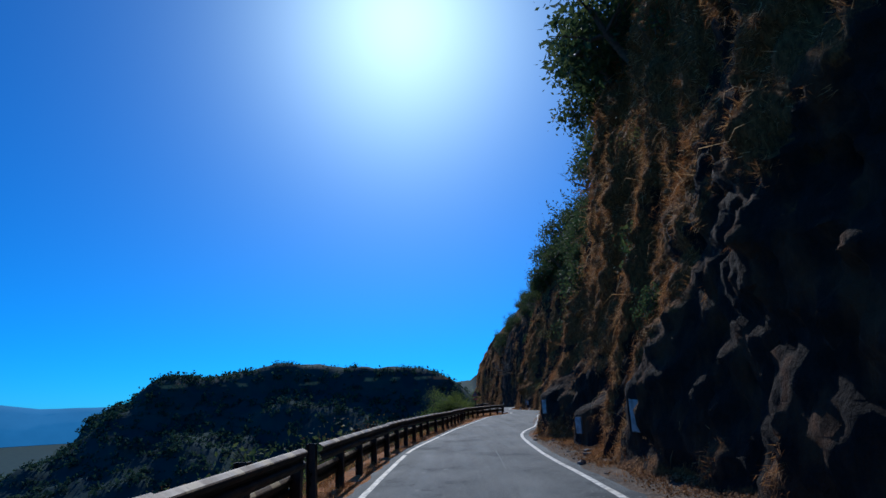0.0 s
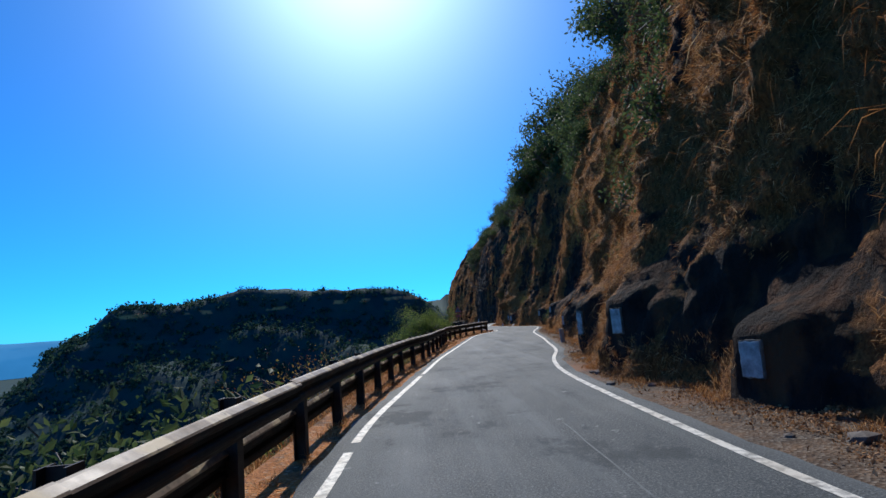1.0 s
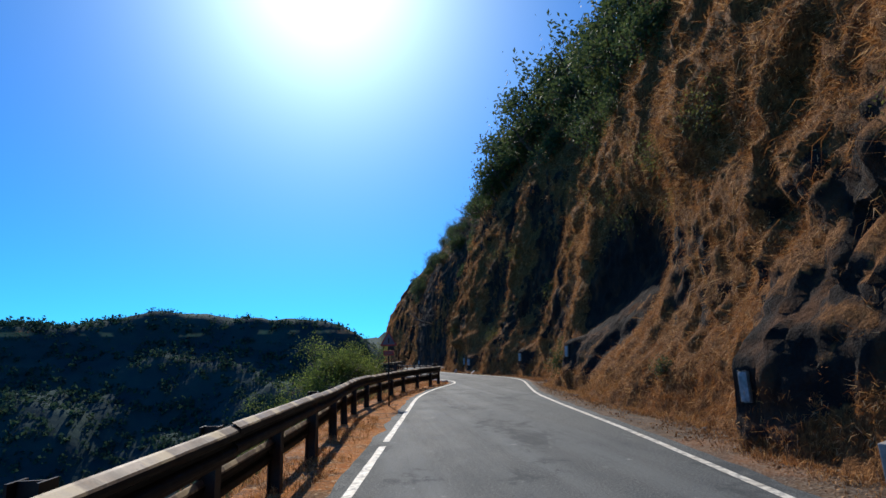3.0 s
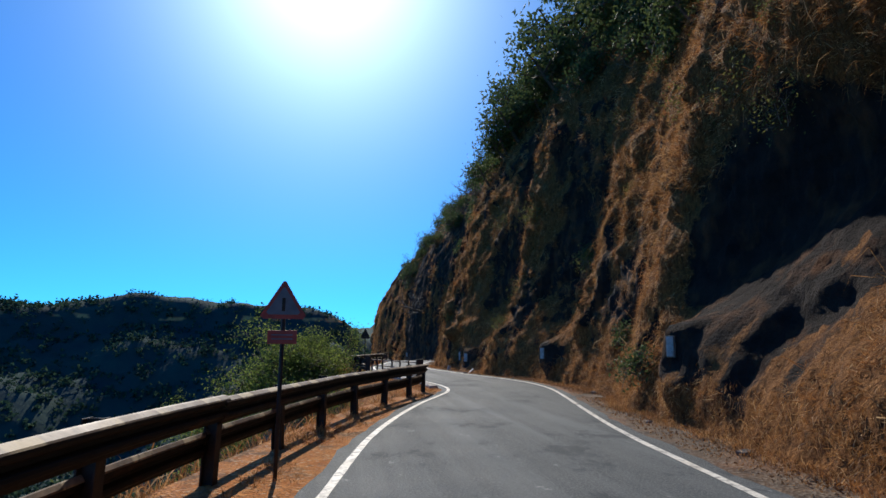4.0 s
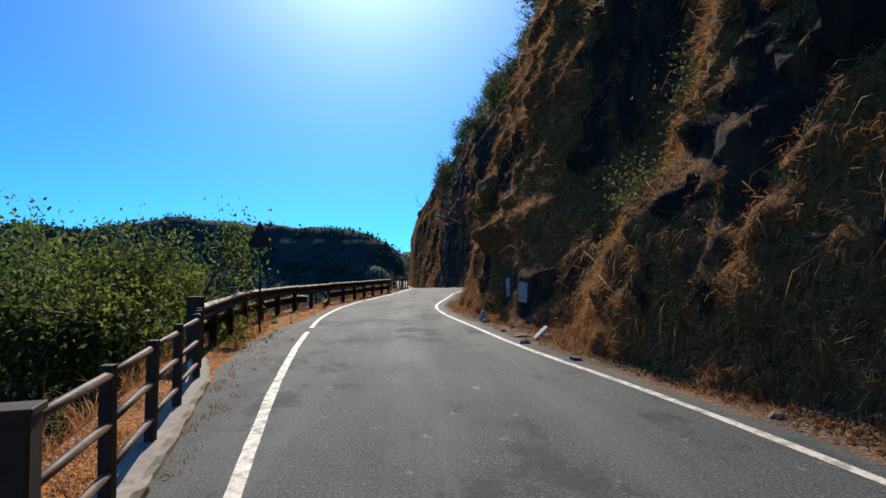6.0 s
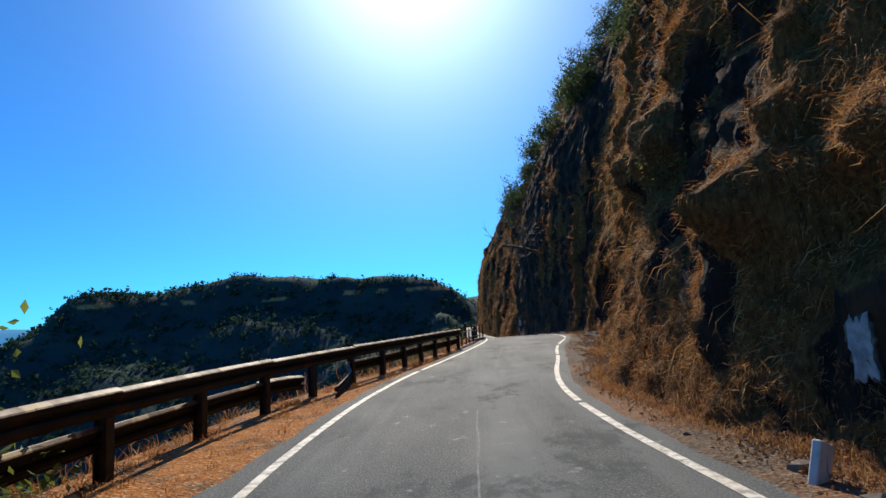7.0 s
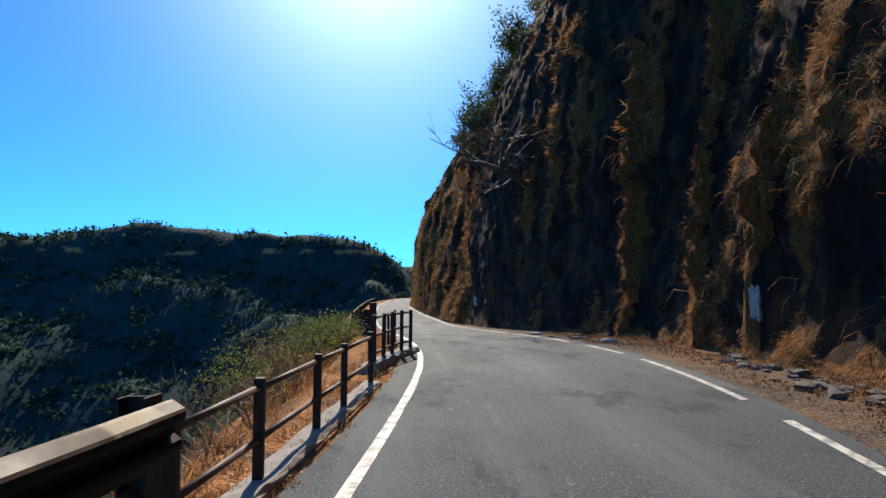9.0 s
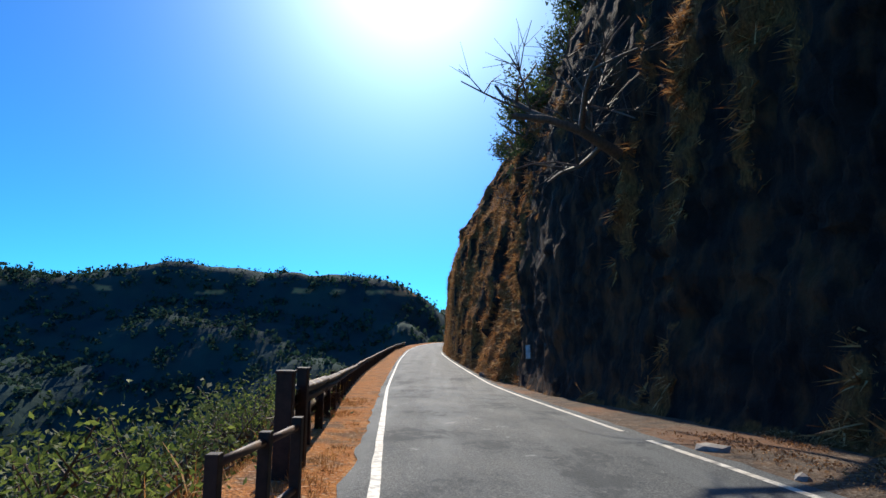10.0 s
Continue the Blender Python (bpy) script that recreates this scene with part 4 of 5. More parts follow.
# ---------------------------------------------------------------- foliage
def leaf_mesh(name, centres, sizes, rng, mat, parent=None, aspect=0.5, bend=0.25):
    """Many small folded leaves, each of two triangles."""
    n = len(centres)
    c = np.asarray(centres, float).reshape(n, 3)
    a = rng.normal(size=(n, 3))
    a /= np.linalg.norm(a, axis=1)[:, None]
    b = np.cross(a, rng.normal(size=(n, 3)))
    b /= np.linalg.norm(b, axis=1)[:, None] + 1e-9
    up = np.cross(a, b)
    s = np.asarray(sizes, float).reshape(n, 1)
    v = np.stack([c - a * s * 0.5, c + b * s * aspect * 0.5 + up * s * bend * 0.3, c + a * s * 0.5, c - b * s * aspect * 0.5 + up * s * bend * 0.3], 1).reshape(-1, 3)
    f = np.arange(4 * n).reshape(n, 4)
    f = np.concatenate([f[:, [0, 1, 2]], f[:, [0, 2, 3]]], 1).reshape(-1, 3)
    return mesh_object(name, v.tolist(), f.tolist(), mat, parent)


def blade_mesh(name, roots, heads, lengths, widths, rng, mat, droop=0.4, bent=True):
    """Grass blades: each leaves its root along its heading and, where bent, then droops."""
    n = len(roots)
    r, d = np.asarray(roots, float), np.asarray(heads, float)
    d /= np.linalg.norm(d, axis=1)[:, None] + 1e-9
    ln, w = np.asarray(lengths, float)[:, None], np.asarray(widths, float)[:, None]
    side = np.cross(d, rng.normal(size=(n, 3)))
    side /= np.linalg.norm(side, axis=1)[:, None] + 1e-9
    if not bent:
        v = np.stack([r - side * w, r + side * w, r + d * ln], 1).reshape(-1, 3)
        return mesh_object(name, v.tolist(), np.arange(3 * n).reshape(n, 3).tolist(), mat)
    m = r + d * ln * 0.55
    d2 = d + np.array([0, 0, -droop]) + rng.normal(size=(n, 3)) * 0.25
    d2 /= np.linalg.norm(d2, axis=1)[:, None] + 1e-9
    t = m + d2 * ln * 0.5
    v = np.stack([r, m + side * w, m - side * w, t], 1).reshape(-1, 3)
    k = 4 * np.arange(n)
    faces = np.concatenate([np.stack([k, k + 1, k + 2], 1), np.stack([k + 2, k + 1, k + 3], 1)])
    return mesh_object(name, v.tolist(), faces.tolist(), mat)


def grow(rng, start, heading, length, radius, depth, spread, tubes, tips, droop=0.0, kinks=4):
    """Adds a branch and its forks; twig ends are gathered as places for leaves."""
    kinks = 4 if depth > 2 else (3 if depth > 1 else (2 if depth else 1))
    pts, p, d = [Vector(start)], Vector(start), Vector(heading).normalized()
    for i in range(kinks):
        d = (d + Vector((rng.gauss(0, 0.2), rng.gauss(0, 0.2), rng.gauss(0, 0.16) - droop * 0.1))).normalized()
        p = p + d * length / kinks
        pts.append(p)
    tubes.append((pts, [radius * (1 - 0.55 * i / kinks) for i in range(kinks + 1)], 5 if depth > 2 else 3))
    if depth == 0:
        tips += [pts[-1], pts[-1].lerp(pts[0], 0.5), pts[-1].lerp(pts[0], 0.25)]
        return
    for k in range(rng.randint(2, 3) + (1 if depth > 1 else 0)):
        at = rng.uniform(0.35, 1.0)
        q = pts[min(kinks, int(at * kinks))]
        turn = Vector((rng.gauss(0, 1), rng.gauss(0, 1), rng.gauss(0.25 - droop, 0.6)))
        turn = (d * (1 - spread * 0.5) + turn.normalized() * spread).normalized()
        grow(rng, q, turn, length * rng.uniform(0.55, 0.78), radius * 0.5, depth - 1, spread, tubes, tips, droop, kinks)


def plant(name, seed, height, leaf, leaves, leaf_size, label, category, depth=3, stems=3, spread=0.8, heading=(0, 0, 1), droop=0.0, puff=0.25, wood=BARK, thick=0.028, group=""):
    """A shrub or tree: woody stems with limbs, and a crown of small leaves."""
    rng = random.Random(seed)
    nrng = np.random.default_rng(seed)
    ob = empty(name, (0, 0, 0), label, category, group)
    tubes, tips = [], []
    for k in range(stems):
        h = Vector(heading) + Vector((rng.gauss(0, 0.35), rng.gauss(0, 0.35), 0)) * (1 if stems > 1 else 0.2)
        grow(rng, (rng.gauss(0, 0.05) * (stems > 1), rng.gauss(0, 0.05) * (stems > 1), -0.25), h, height * 0.5, height * thick, depth, spread, tubes, tips, droop)
    verts, faces = [], []
    for pts, radii, sides in tubes:
        vs, fs = tube(pts, radii, sides, False)
        k = len(verts)
        verts += vs
        faces += [tuple(i + k for i in f) for f in fs]
    mesh_object("stem" if stems > 1 else "trunk", verts, faces, wood, ob, True)
    if leaves:
        t = np.array([tuple(p) for p in tips])
        pick = t[nrng.integers(0, len(t), leaves)]
        off = nrng.normal(size=(leaves, 3)) * puff * height * 0.35
        leaf_mesh("crown", pick + off, leaf_size * nrng.uniform(0.6, 1.4, leaves), nrng, leaf, ob)
    return ob


def put(ob, x, y, z, s=1.0, turn=0.0, tilt=0.0, label=""):
    c = copy_thing(ob, Matrix.Translation((x, y, z)) @ Matrix.Rotation(turn, 4, "Z") @ Matrix.Rotation(tilt, 4, "Y") @ Matrix.Diagonal((s, s, s, 1)))
    return tagged(c, label)


green_shrub = plant("green_shrub", 1, 1.9, GREEN, 2300, 0.052, "leafy green shrub at the edge of the drop", "shrub", 3, 4, 0.9, group="shrubs below the road")
dull_shrub = plant("dull_shrub", 2, 2.2, DARKGREEN, 1700, 0.075, "dull green shrub on the slope", "shrub", 3, 4, 0.85, group="shrubs below the road")
dry_shrub = plant("dry_shrub", 3, 2.0, REDLEAF, 1500, 0.035, "dry thorny shrub with few brown leaves", "shrub", 3, 6, 0.9, group="shrubs below the road", wood=TWIG, thick=0.012)
bare_shrub = plant("bare_shrub", 4, 1.8, DRYLEAF, 120, 0.035, "bare grey thorn bush on the slope", "shrub", 3, 6, 0.95, group="shrubs below the road", wood=TWIG, thick=0.011)
big_tree = plant("leafy_tree", 5, 6.2, GREEN, 15000, 0.13, "bushy light green tree growing below the road", "tree", 4, 5, 0.7, group="trees on the slope", puff=0.14, thick=0.02)
hill_tree = plant("hill_tree", 6, 4.2, DARKGREEN, 1100, 0.26, "dark green tree on the valley side", "tree", 3, 2, 0.8, group="trees on the slope", puff=0.2)
crag_bush = plant("crag_bush", 7, 2.2, DARKGREEN, 620, 0.17, "green bush rooted in the cliff", "bush", 2, 5, 0.95, group="bushes on the cliff", puff=0.34)
crag_dry = plant("crag_dry_bush", 8, 2.0, DRYLEAF, 500, 0.1, "dry brown bush rooted in the cliff", "bush", 3, 4, 0.95, group="bushes on the cliff", wood=TWIG, thick=0.011)
crag_tree = plant("crag_tree", 9, 4.6, DARKGREEN, 1150, 0.23, "green tree leaning out from the cliff", "tree", 4, 1, 0.85, heading=(-0.8, -0.1, 0.7), group="trees on the cliff", puff=0.2, thick=0.024)
olive_bush = plant("olive_bush", 11, 1.7, OLIVE, 900, 0.085, "olive-green creeper bush hanging on the cliff", "bush", 2, 6, 1.0, group="bushes on the cliff", puff=0.42, wood=TWIG, thick=0.01)
bare_tree = plant("bare_tree", 10, 4.6, DRYLEAF, 0, 0.1, "leafless tree leaning out from the cliff", "tree", 4, 1, 0.85, heading=(-0.95, -0.15, 0.3), group="trees on the cliff", wood=BARK, thick=0.024)

# shrubs on the drop beside the rail
rng = random.Random(21)


def drop_z(x, y):
    return ground_height(x, y)


def edge_plant(ob, y, out, s=1.0, lift=0.0):
    x = float(rail_line(y)) - 0.55 - out
    return put(ob, x, y, drop_z(x, y) - 0.05 + lift, s, rng.uniform(0, 6.28), rng.uniform(-0.15, 0.15))


def top_of(ob):
    return max(v.co.z for c in ob.children for v in c.data.vertices)


def reach(ob, x, y, top):
    """Plants a shrub below the road so that its tip stands at a given height."""
    z = drop_z(x, y) - 0.1
    return put(ob, x, y, z, (top - z) / TOPS[ob.name], rng.uniform(0, 6.28), rng.uniform(-0.1, 0.1))


TOPS = {ob.name: top_of(ob) for ob in (green_shrub, dull_shrub, dry_shrub, bare_shrub, big_tree)}
for ob, x, y, top in ((green_shrub, -4.1, 13.2, 0.75), (green_shrub, -5.1, 16.2, 0.45), (dry_shrub, -4.6, 11.5, 0.5), (dull_shrub, -5.7, 23.5, 1.15), (green_shrub, -4.6, 21.6, 0.5), (dull_shrub, -7.2, 25.5, 0.7), (dull_shrub, -4.4, 26.5, 0.2),
                      (dry_shrub, -4.6, 33.0, 1.1), (dry_shrub, -5.6, 35.2, 1.0), (bare_shrub, -3.9, 31.5, 0.7), (dull_shrub, -3.2, 33.8, 0.55), (green_shrub, -4.0, 36.0, 0.6), (dull_shrub, -3.6, 38.4, 0.5), (green_shrub, -1.3, 33.3, 0.35), (bare_shrub, -4.6, 41.5, 0.3),
                      (dull_shrub, -2.2, 44.5, 0.0), (green_shrub, -1.4, 48.5, -0.1), (dull_shrub, -0.6, 53, -0.2), (green_shrub, 0.1, 57.5, -0.1), (green_shrub, 2.4, 71.0, 0.3), (dull_shrub, 1.6, 74.5, 0.5),
                      (bare_shrub, 2.6, 110.0, -0.1), (bare_shrub, 4.6, 112.2, 0.4), (dry_shrub, 5.3, 113.6, 0.7), (dry_shrub, 5.6, 116.0, 0.95), (green_shrub, 4.9, 117.4, 0.5), (green_shrub, 5.7, 119.6, 1.3), (green_shrub, 5.2, 121.6, 1.05), (green_shrub, 3.3, 120.5, 0.3),
                      (dull_shrub, 4.1, 123.2, 1.0), (green_shrub, 5.4, 125.0, 1.25), (dull_shrub, 4.6, 127.6, 1.2), (dry_shrub, 5.1, 130.5, 1.0), (green_shrub, 3.9, 134.0, 1.2)):
    reach(ob, x, y, top)
for ob, y, out, s in ((dull_shrub, 90, 4.0, 0.8), (bare_shrub, 96, 2.6, 1.0), (bare_shrub, 101, 2.6, 1.0), (dull_shrub, 104, 3.4, 0.9), (bare_shrub, 107, 3.0, 1.1), (dull_shrub, 138, 2.6, 1.2), (green_shrub, 144, 2.0, 1.2), (dull_shrub, 150, 2.4, 1.3), (green_shrub, 158, 2.4, 1.4), (dull_shrub, 166, 2.4, 1.4),
                      (dull_shrub, 111, 6.0, 1.2), (green_shrub, 114, 7.5, 1.3), (dull_shrub, 117, 6.0, 1.2), (bare_shrub, 116, 4.5, 1.6)):
    edge_plant(ob, y, out, s)
for x, y, top in ((1.0, 81.6, 3.9), (-0.9, 80.6, 3.8), (-0.2, 84.6, 2.3)):
    reach(big_tree, x, y, top)
for i in range(50):
    y = rng.uniform(5, 230)
    out = rng.uniform(5, 60) ** 1.0
    x = float(rail_line(y)) - 0.55 - out
    put(hill_tree if rng.random() < 0.6 else (dull_shrub if rng.random() < 0.6 else bare_shrub), x, y, drop_z(x, y) - 0.1, rng.uniform(0.6, 1.2), rng.uniform(0, 6.28))

# plants on the cliff
for i in range(110):
    y = rng.uniform(4, 178)
    h = 8 + 24 * rng.random() ** 0.8
    if 118 < y < 142 and h < 16:
        continue
    ob = rng.choices([crag_bush, crag_dry, crag_tree], [5, 3.5, 1.6 if h > 12 else 0])[0]
    put(ob, cliff_x(y, h) + 0.1, y, h, rng.uniform(0.6, 1.25), rng.uniform(-0.5, 0.5) if ob is crag_tree else rng.uniform(0, 6.28), -0.5 if ob is not crag_tree else 0)
for y, h, s, turn in ((29, 12.2, 1.1, 0.1), (132.7, 8.5, 1.9, 0.0), (150, 16.5, 1.3, 0.2), (41, 19, 0.9, -0.3), (60, 22, 0.8, 0.2), (77, 30, 1.3, 0.1), (91, 24, 0.9, 0.3), (97, 17, 0.8, 0.0), (127, 22.5, 1.0, 0.3), (131, 26, 1.1, 0.0), (140, 31, 1.3, 0.2), (149, 15, 1.0, 0.3), (150, 24.5, 1.1, 0.1), (152, 12, 0.6, -0.3),
                      (152, 18.5, 1.1, 0.4), (149, 10, 0.55, 0.2), (156, 16, 0.9, -0.2), (48, 22, 0.9, -0.2), (104, 19, 0.8, -0.2)):
    put(bare_tree, cliff_x(y, h) + 0.15, y, h, s, turn)
for y, h, s in ((24.5, 6.2, 1.0), (26.5, 4.6, 0.8), (57.5, 0.9, 0.6), (60, 0.7, 0.45), (78.5, 1.6, 0.45), (31, 13, 1.2), (52, 14, 1.3), (56, 17, 1.4), (64, 15, 1.2), (17, 15, 1.3), (20, 17, 1.4), (24, 17, 1.4), (16, 5.5, 0.9), (62, 1.8, 0.55), (70, 6, 0.7), (46, 1.0, 0.3), (13, 3.4, 0.5)):
    put(crag_bush, cliff_x(y, h) - 0.05, y, h, s, y, -0.4)
for y, h, s, turn in ((21.5, 15, 1.3, 0.2), (24, 17, 1.4, -0.2), (27, 15.5, 1.2, 0.3), (30, 18, 1.3, 0.0), (57, 18, 1.3, 0.2), (61, 20, 1.4, -0.2), (66, 17, 1.1, 0.1), (125, 20, 1.2, 0.0), (132, 19, 1.1, 0.3), (108, 22, 1.2, 0.1)):
    put(crag_tree, cliff_x(y, h) + 0.15, y, h, s, turn)
# creepers between the tufts of grass
for i in range(46):
    y, h = rng.uniform(10, 112), 2.5 + 11 * rng.random()
    if growth(y, h) > -0.2:
        put(olive_bush, cliff_x(y, h) + 0.15, y, h, rng.uniform(0.5, 1.2), rng.uniform(0, 6.28), -0.7)
# tall trees that lean out over the upper face
for y, h, s, turn in ((149, 16, 1.2, 0.1), (153, 18, 1.4, -0.1), (158, 17, 1.2, 0.2), (62, 19, 1.7, 0.1), (66, 22, 1.9, -0.1), (70, 20, 1.6, 0.2), (74, 24, 2.0, 0.0), (79, 20, 1.8, -0.2), (83, 25, 2.2, 0.1), (86, 19, 1.7, 0.0), (90, 23, 2.0, 0.2), (93, 17, 1.3, 0.1), (44, 19, 1.6, 0.0), (50, 22, 1.8, 0.1), (34, 17, 1.5, -0.1), (17, 13, 1.5, 0.0), (20, 15, 1.6, 0.1)):
    put(crag_tree, cliff_x(y, h) + 0.15, y, h, s, turn)
# thickets along the upper edge
for y0, y1, h0, h1, n in ((84, 93, 17, 32, 26), (74, 84, 18, 31, 20), (48, 60, 14, 28, 26), (60, 74, 16, 30, 22), (134, 152, 18, 33, 24), (26, 48, 12, 26, 44), (12, 26, 13, 22, 14), (120, 134, 18, 32, 14), (94, 110, 16, 30, 16), (147, 160, 12, 26, 16)):
    for i in range(n):
        y, h = rng.uniform(y0, y1), rng.uniform(h0, h1)
        ob = rng.choices([crag_bush, crag_dry, crag_tree], [5, 2, 1.5])[0]
        put(ob, cliff_x(y, h) + 0.1, y, h, rng.uniform(0.7, 1.3), rng.uniform(-0.5, 0.5) if ob is crag_tree else rng.uniform(0, 6.28), 0 if ob is crag_tree else -0.4)
# the patterns themselves take places of their own
for ob, (x, y, s) in ((green_shrub, (-9, 19, 1.0)), (dull_shrub, (-8, 27, 1.0)), (dry_shrub, (-6.5, 10.5, 1.0)), (bare_shrub, (-7.5, 33, 1.0)), (big_tree, (-5.0, 83.5, 0.8)), (hill_tree, (-20, 60, 1.0))):
    ob.location = (x, y, drop_z(x, y) - 0.05)
for ob, (y, h) in ((crag_bush, (46, 19)), (crag_dry, (36, 12)), (crag_tree, (88, 21)), (bare_tree, (110, 21)), (olive_bush, (55, 7))):
    ob.location = (cliff_x(y, h) + 0.1, y, h)


# ---------------------------------------------------------------- grass
def cliff_grass(count, y0, y1, h0, h1, length, width, seed, keep, bent=True, each=9, name="cliff_grass", label="dry straw-coloured grass hanging on the cliff"):
    nrng = np.random.default_rng(seed)
    tufts = np.zeros((0, 3))
    while len(tufts) * each < count:
        y, h = nrng.uniform(y0, y1, 20000), h0 + (h1 - h0) * nrng.random(20000) ** 1.15
        x, g = on_face(y, h)
        ok = g + 0.12 * nrng.normal(size=len(g)) > keep
        for a in MARKS:
            ok &= ~((abs(y - a[0]) < a[3] / 2 + 0.35) & (abs(h - a[1] - 0.1) < a[4] / 2 + 0.3))
        tufts = np.concatenate([tufts, np.stack([x, y, h], 1)[ok]])
    tufts = tufts[:count // each]
    roots = np.repeat(tufts, each, 0)
    n = len(roots)
    way = np.repeat(nrng.normal(size=(len(tufts), 3)) * (0.2, 0.4, 0.35) + (-0.5, 0, -0.3), each, 0)
    heads = way + nrng.normal(size=(n, 3)) * (0.22, 0.28, 0.35)
    roots = roots + nrng.normal(size=(n, 3)) * (0.02, 0.09, 0.09) + (0.03, 0, 0)
    lens = np.repeat(length * nrng.uniform(0.6, 1.5, len(tufts)), each) * nrng.uniform(0.5, 1.3, n)
    return tagged(blade_mesh(name, roots, heads, lens, width * nrng.uniform(0.6, 1.3, n), nrng, STRAW, 1.5, bent), label, "grass", kind="stuff")


cliff_grass(100000, 5, 124, 0.1, 4.5, 0.17, 0.0042, 1, 0.04)
cliff_grass(360000, 5, 124, 0.2, 9, 0.15, 0.0065, 2, 0.0, False, 12)
cliff_grass(220000, 8, 124, 6, 16, 0.22, 0.011, 3, -0.05, False, 12)
cliff_grass(90000, 8, 210, 13, 33, 0.4, 0.024, 4, -0.1, False)
cliff_grass(60000, 122, 215, 0.1, 15, 0.4, 0.022, 5, 0.04, False)
cliff_grass(9000, 8, 124, 0.8, 12, 0.75, 0.007, 6, 0.0, True, 3, "hanging_grass", "long pale dry stalks hanging down the cliff")


def verge_grass(count, place, seed, length, mat=STRAW, width=0.006, name="verge_grass", label="dry orange grass on the road verge"):
    nrng = np.random.default_rng(seed)
    roots, heads, lens = [], [], []
    while len(roots) < count:
        x, y, z, s = place(nrng)
        for k in range(9):
            roots.append((x + nrng.normal() * 0.06 * s, y + nrng.normal() * 0.06 * s, z - 0.02))
            heads.append((nrng.normal() * 0.4, nrng.normal() * 0.4, 1))
            lens.append(length * s * nrng.uniform(0.4, 1.3))
    n = len(roots)
    return tagged(blade_mesh(name, roots, heads, lens, np.full(n, width) * nrng.uniform(0.7, 1.4, n), nrng, mat, 0.5), label, "grass", kind="stuff")


def at_rock_foot(nrng):
    while True:
        y = nrng.uniform(11.5, 176)
        m = fbm(y * 0.3, 1, 6, 2)
        back = abs(nrng.normal()) * 0.2
        if m > -0.25 and not 100 < y < 147:
            h = 0.0 if back > 0.16 else nrng.uniform(0, 0.9)
            x = cliff_x(y, max(0.05, h)) - (back if h == 0 else 0.0)
            if x < float(right_line(y)) + 0.55:
                continue
            return x, y, h, 0.7 + 0.8 * max(0, m + 0.2)


def along_rail(nrng):
    while True:
        y = nrng.uniform(6, 135)
        x = float(rail_line(y)) + nrng.normal() * 0.5 - 0.1
        if x < float(left_line(y)) - 0.4 and fbm(y * 0.5, x, 3, 2) > -0.1:
            return x, y, ground_height(x, y), nrng.uniform(0.3, 0.8)


def over_edge(nrng):
    y = nrng.uniform(6, 135)
    x = float(rail_line(y)) - 0.6 - abs(nrng.normal()) * 2.0
    return x, y, ground_height(x, y), nrng.uniform(0.6, 1.4)


verge_grass(60000, at_rock_foot, 4, 0.19, width=0.0038)
verge_grass(60000, along_rail, 5, 0.2, width=0.0045)
verge_grass(16000, over_edge, 6, 0.5, width=0.008, label="tall dry grass at the top of the drop")


def litter():
    nrng = np.random.default_rng(9)
    c = []
    while len(c) < 52000:
        y = nrng.uniform(8, 126)
        a, b = float(right_line(y)) + 0.45, float(right_line(y)) + float(cliff_gap(y)) + 0.1
        x = b - abs(nrng.normal()) * 0.42 * (b - a)
        if x > a and fbm(y * 0.4, x, 12, 2) > -0.2:
            c.append((x, y, 0.012 + nrng.random() * 0.03 + max(0, x - b + 0.35) * 0.25))
    return tagged(leaf_mesh("leaf_litter", c, nrng.uniform(0.025, 0.075, len(c)), nrng, LITTER, None, 0.6, 0.5), "fallen brown leaves along the rock foot", "leaves", kind="stuff")


litter()


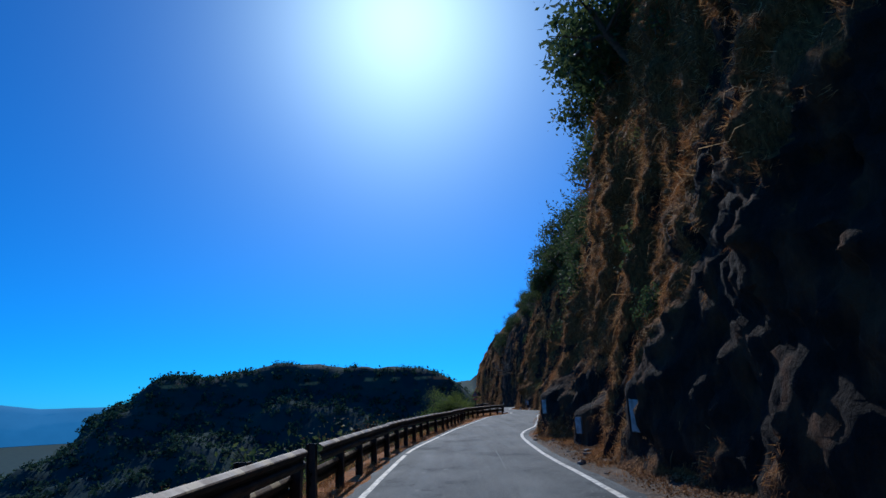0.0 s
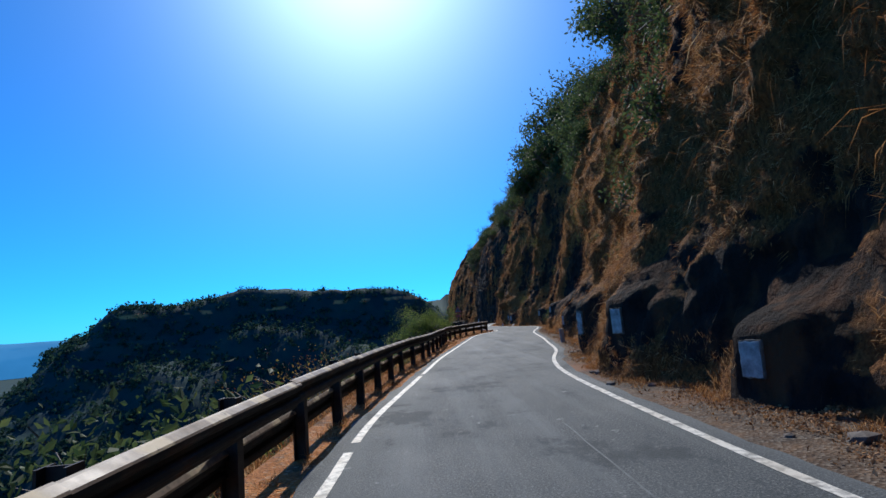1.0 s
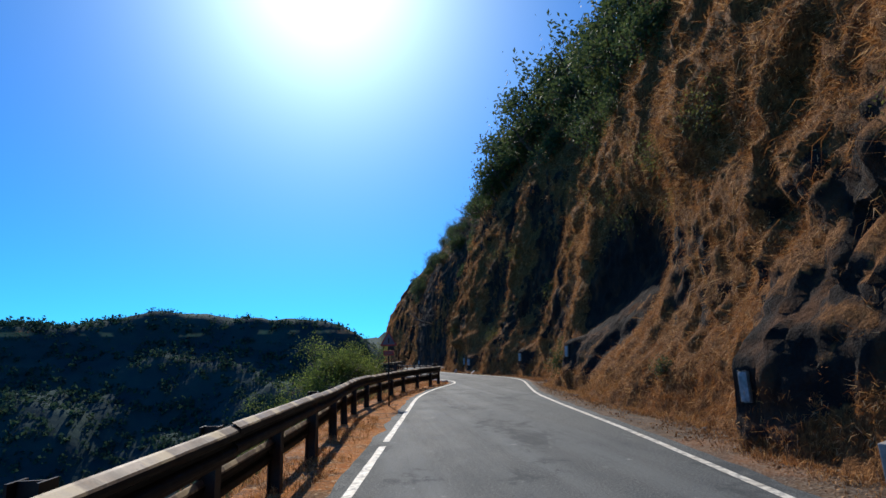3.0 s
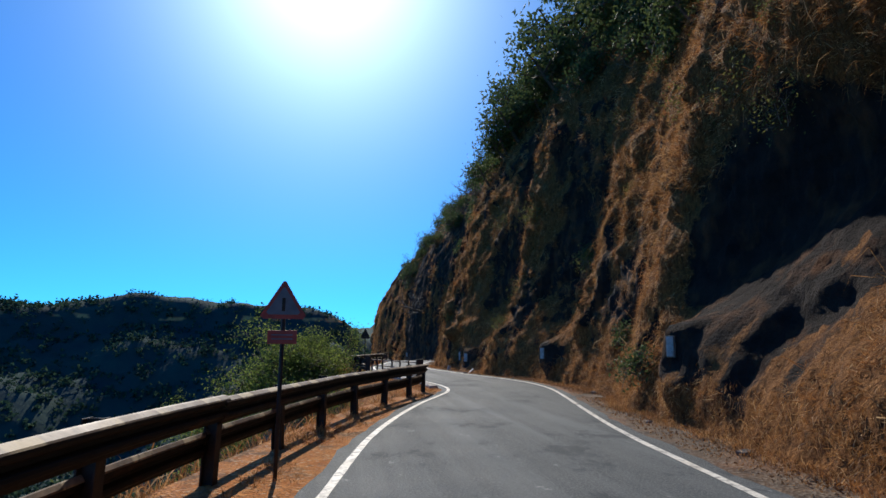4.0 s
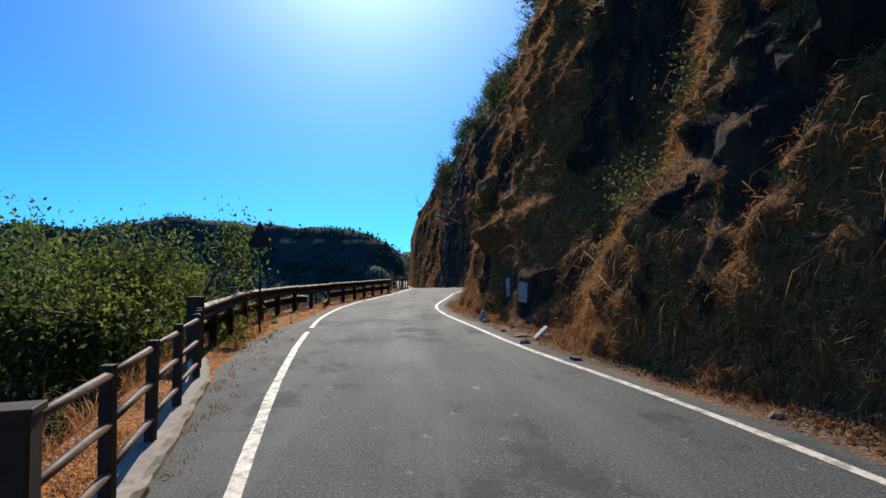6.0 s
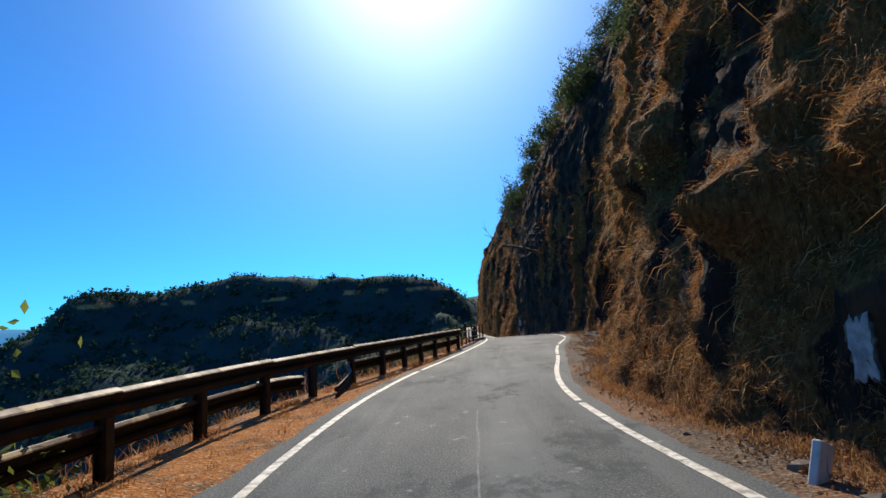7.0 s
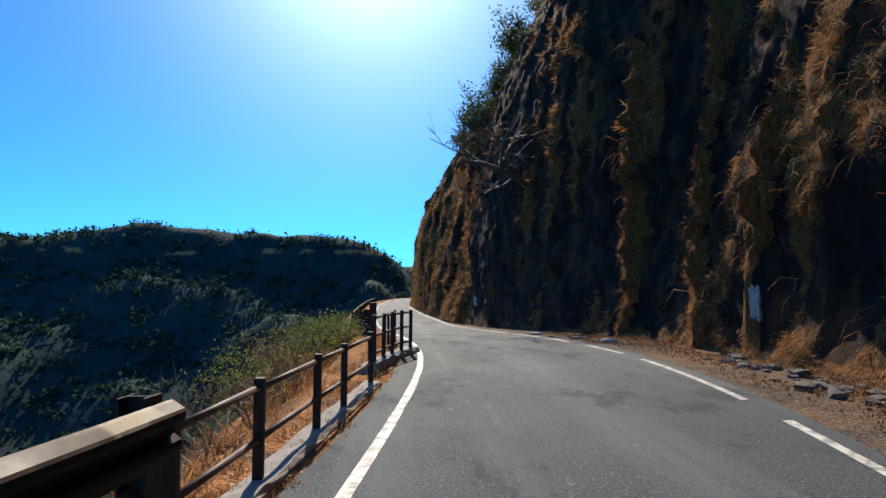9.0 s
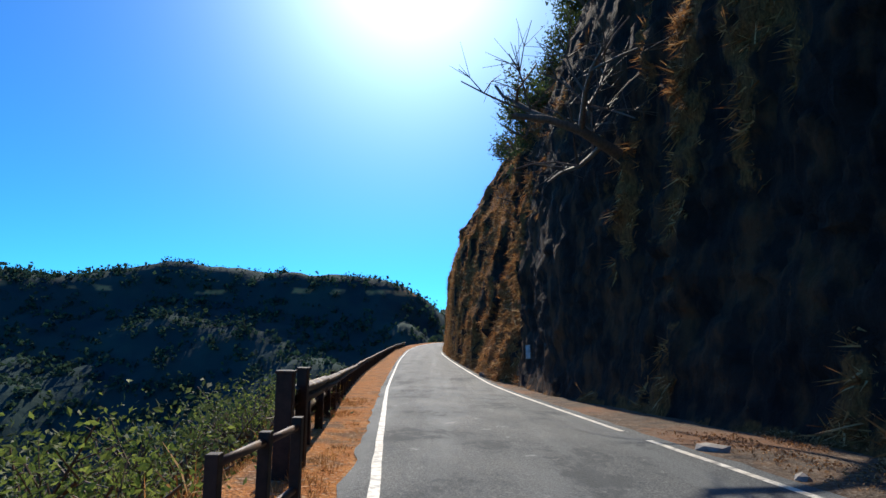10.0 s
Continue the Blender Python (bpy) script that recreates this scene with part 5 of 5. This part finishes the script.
# ---------------------------------------------------------------- far woods and distance
def far_woods():
    nrng = np.random.default_rng(5)
    c, s = [], []

    def crown(x, y, z, r, n, big=0.5):
        o = nrng.normal(size=(n, 3))
        o = o / np.linalg.norm(o, axis=1)[:, None] * (nrng.random((n, 1)) ** 0.4) * (1, 1, 0.8)
        lump = 1 + 0.5 * np.sin(o[:, :1] * 5 + nrng.random() * 6)
        c.append(np.array([x, y, z + r * 0.75]) + o * r * lump)
        s.append(nrng.uniform(0.6, 1.2, n) * r * big)

    # single trees along the skyline
    for i in range(900):
        k, u = int(nrng.integers(1, len(RIDGE) - 5)), nrng.random()
        x = RIDGE[k][0] + u * (RIDGE[k + 1][0] - RIDGE[k][0])
        y = RIDGE[k][1] + u * (RIDGE[k + 1][1] - RIDGE[k][1]) + nrng.normal() * 8
        thick = fbm(x * 0.05, y * 0.05, 40, 2)
        if thick > -0.05 or nrng.random() < 0.15:
            r = nrng.uniform(0.8, 2.7)
            crown(x, y, ground_height(x, y) - 0.5 - 0.6 * r, r, 28, 0.42)
    # the wooded slopes
    for i in range(5600):
        x, y = nrng.uniform(-260, 45), nrng.uniform(90, 340)
        if x > float(rail_line(y)) - 16:
            continue
        z = ground_height(x, y)
        if 12.5 < z < 18.5 and nrng.random() < 0.85:
            continue
        r = nrng.uniform(1.6, 3.4)
        crown(x, y, z - 0.8 * r, r, 20, 0.62)
    # the valley side below the road
    for i in range(4200):
        y = nrng.uniform(15, 230)
        x = float(rail_line(y)) - 10 - 110 * nrng.random() ** 1.2
        crown(x, y, ground_height(x, y) - 0.6, nrng.uniform(1.0, 2.4), 18, 0.65)
    c, s = np.concatenate(c), np.concatenate(s)
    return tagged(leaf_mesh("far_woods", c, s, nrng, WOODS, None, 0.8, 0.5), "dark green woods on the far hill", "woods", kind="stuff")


far_woods()


def far_mountains():
    verts, faces = [], []
    n = 120
    for i in range(n + 1):
        a = radians(-75 + 150 * i / n)
        h = 42 + 34 * fbm(i * 0.11, 0, 6, 4) + 38 * math.exp(-((i - 28) / 9.0) ** 2)
        for r, z in ((3000, -160), (3150, max(5, h * 0.55)), (3300, max(10, h)), (3700, max(5, h * 0.8))):
            verts.append((math.sin(a) * r, math.cos(a) * r, z))
    for i in range(n):
        for k in range(3):
            j = i * 4 + k
            faces.append((j, j + 4, j + 5, j + 1))
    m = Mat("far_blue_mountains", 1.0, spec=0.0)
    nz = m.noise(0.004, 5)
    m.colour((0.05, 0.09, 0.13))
    # the haze over the mountains is painted in as a faint blue glow
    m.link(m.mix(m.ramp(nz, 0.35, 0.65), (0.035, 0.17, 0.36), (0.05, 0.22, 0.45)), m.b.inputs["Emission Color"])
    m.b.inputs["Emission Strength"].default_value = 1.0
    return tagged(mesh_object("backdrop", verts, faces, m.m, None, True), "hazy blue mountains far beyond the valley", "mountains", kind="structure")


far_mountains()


# ---------------------------------------------------------------- the road falls away past the culvert
def settle(x, y):
    return fall_of(y) * np.clip((np.asarray(x) + 34) / 22, 0, 1)


def sink(ob, away):
    """Lowers the points of a long mesh with the road beneath it."""
    co = np.empty(len(ob.data.vertices) * 3)
    ob.data.vertices.foreach_get("co", co)
    co = co.reshape(-1, 3)
    co[:, 2] += settle(co[:, 0] + away.x, co[:, 1] + away.y)
    ob.data.vertices.foreach_set("co", co.ravel())
    ob.data.update()


LONG = ("cliff", "cliff_grass", "hanging_grass", "verge_grass", "leaf_litter", "ground", "road", "gravel_shoulder", "road_line", "kerb", "far_woods")
for ob in list(scene.objects):
    kind = ob.name.split(".")[0]
    if kind in LONG:
        sink(ob, Vector())
    elif kind == "guardrail":
        for c in ob.children:
            sink(c, ob.location)
    elif ob.parent is None and ob.type in {"MESH", "EMPTY"} and kind != "backdrop":
        ob.location.z += float(settle(ob.location.x, ob.location.y))
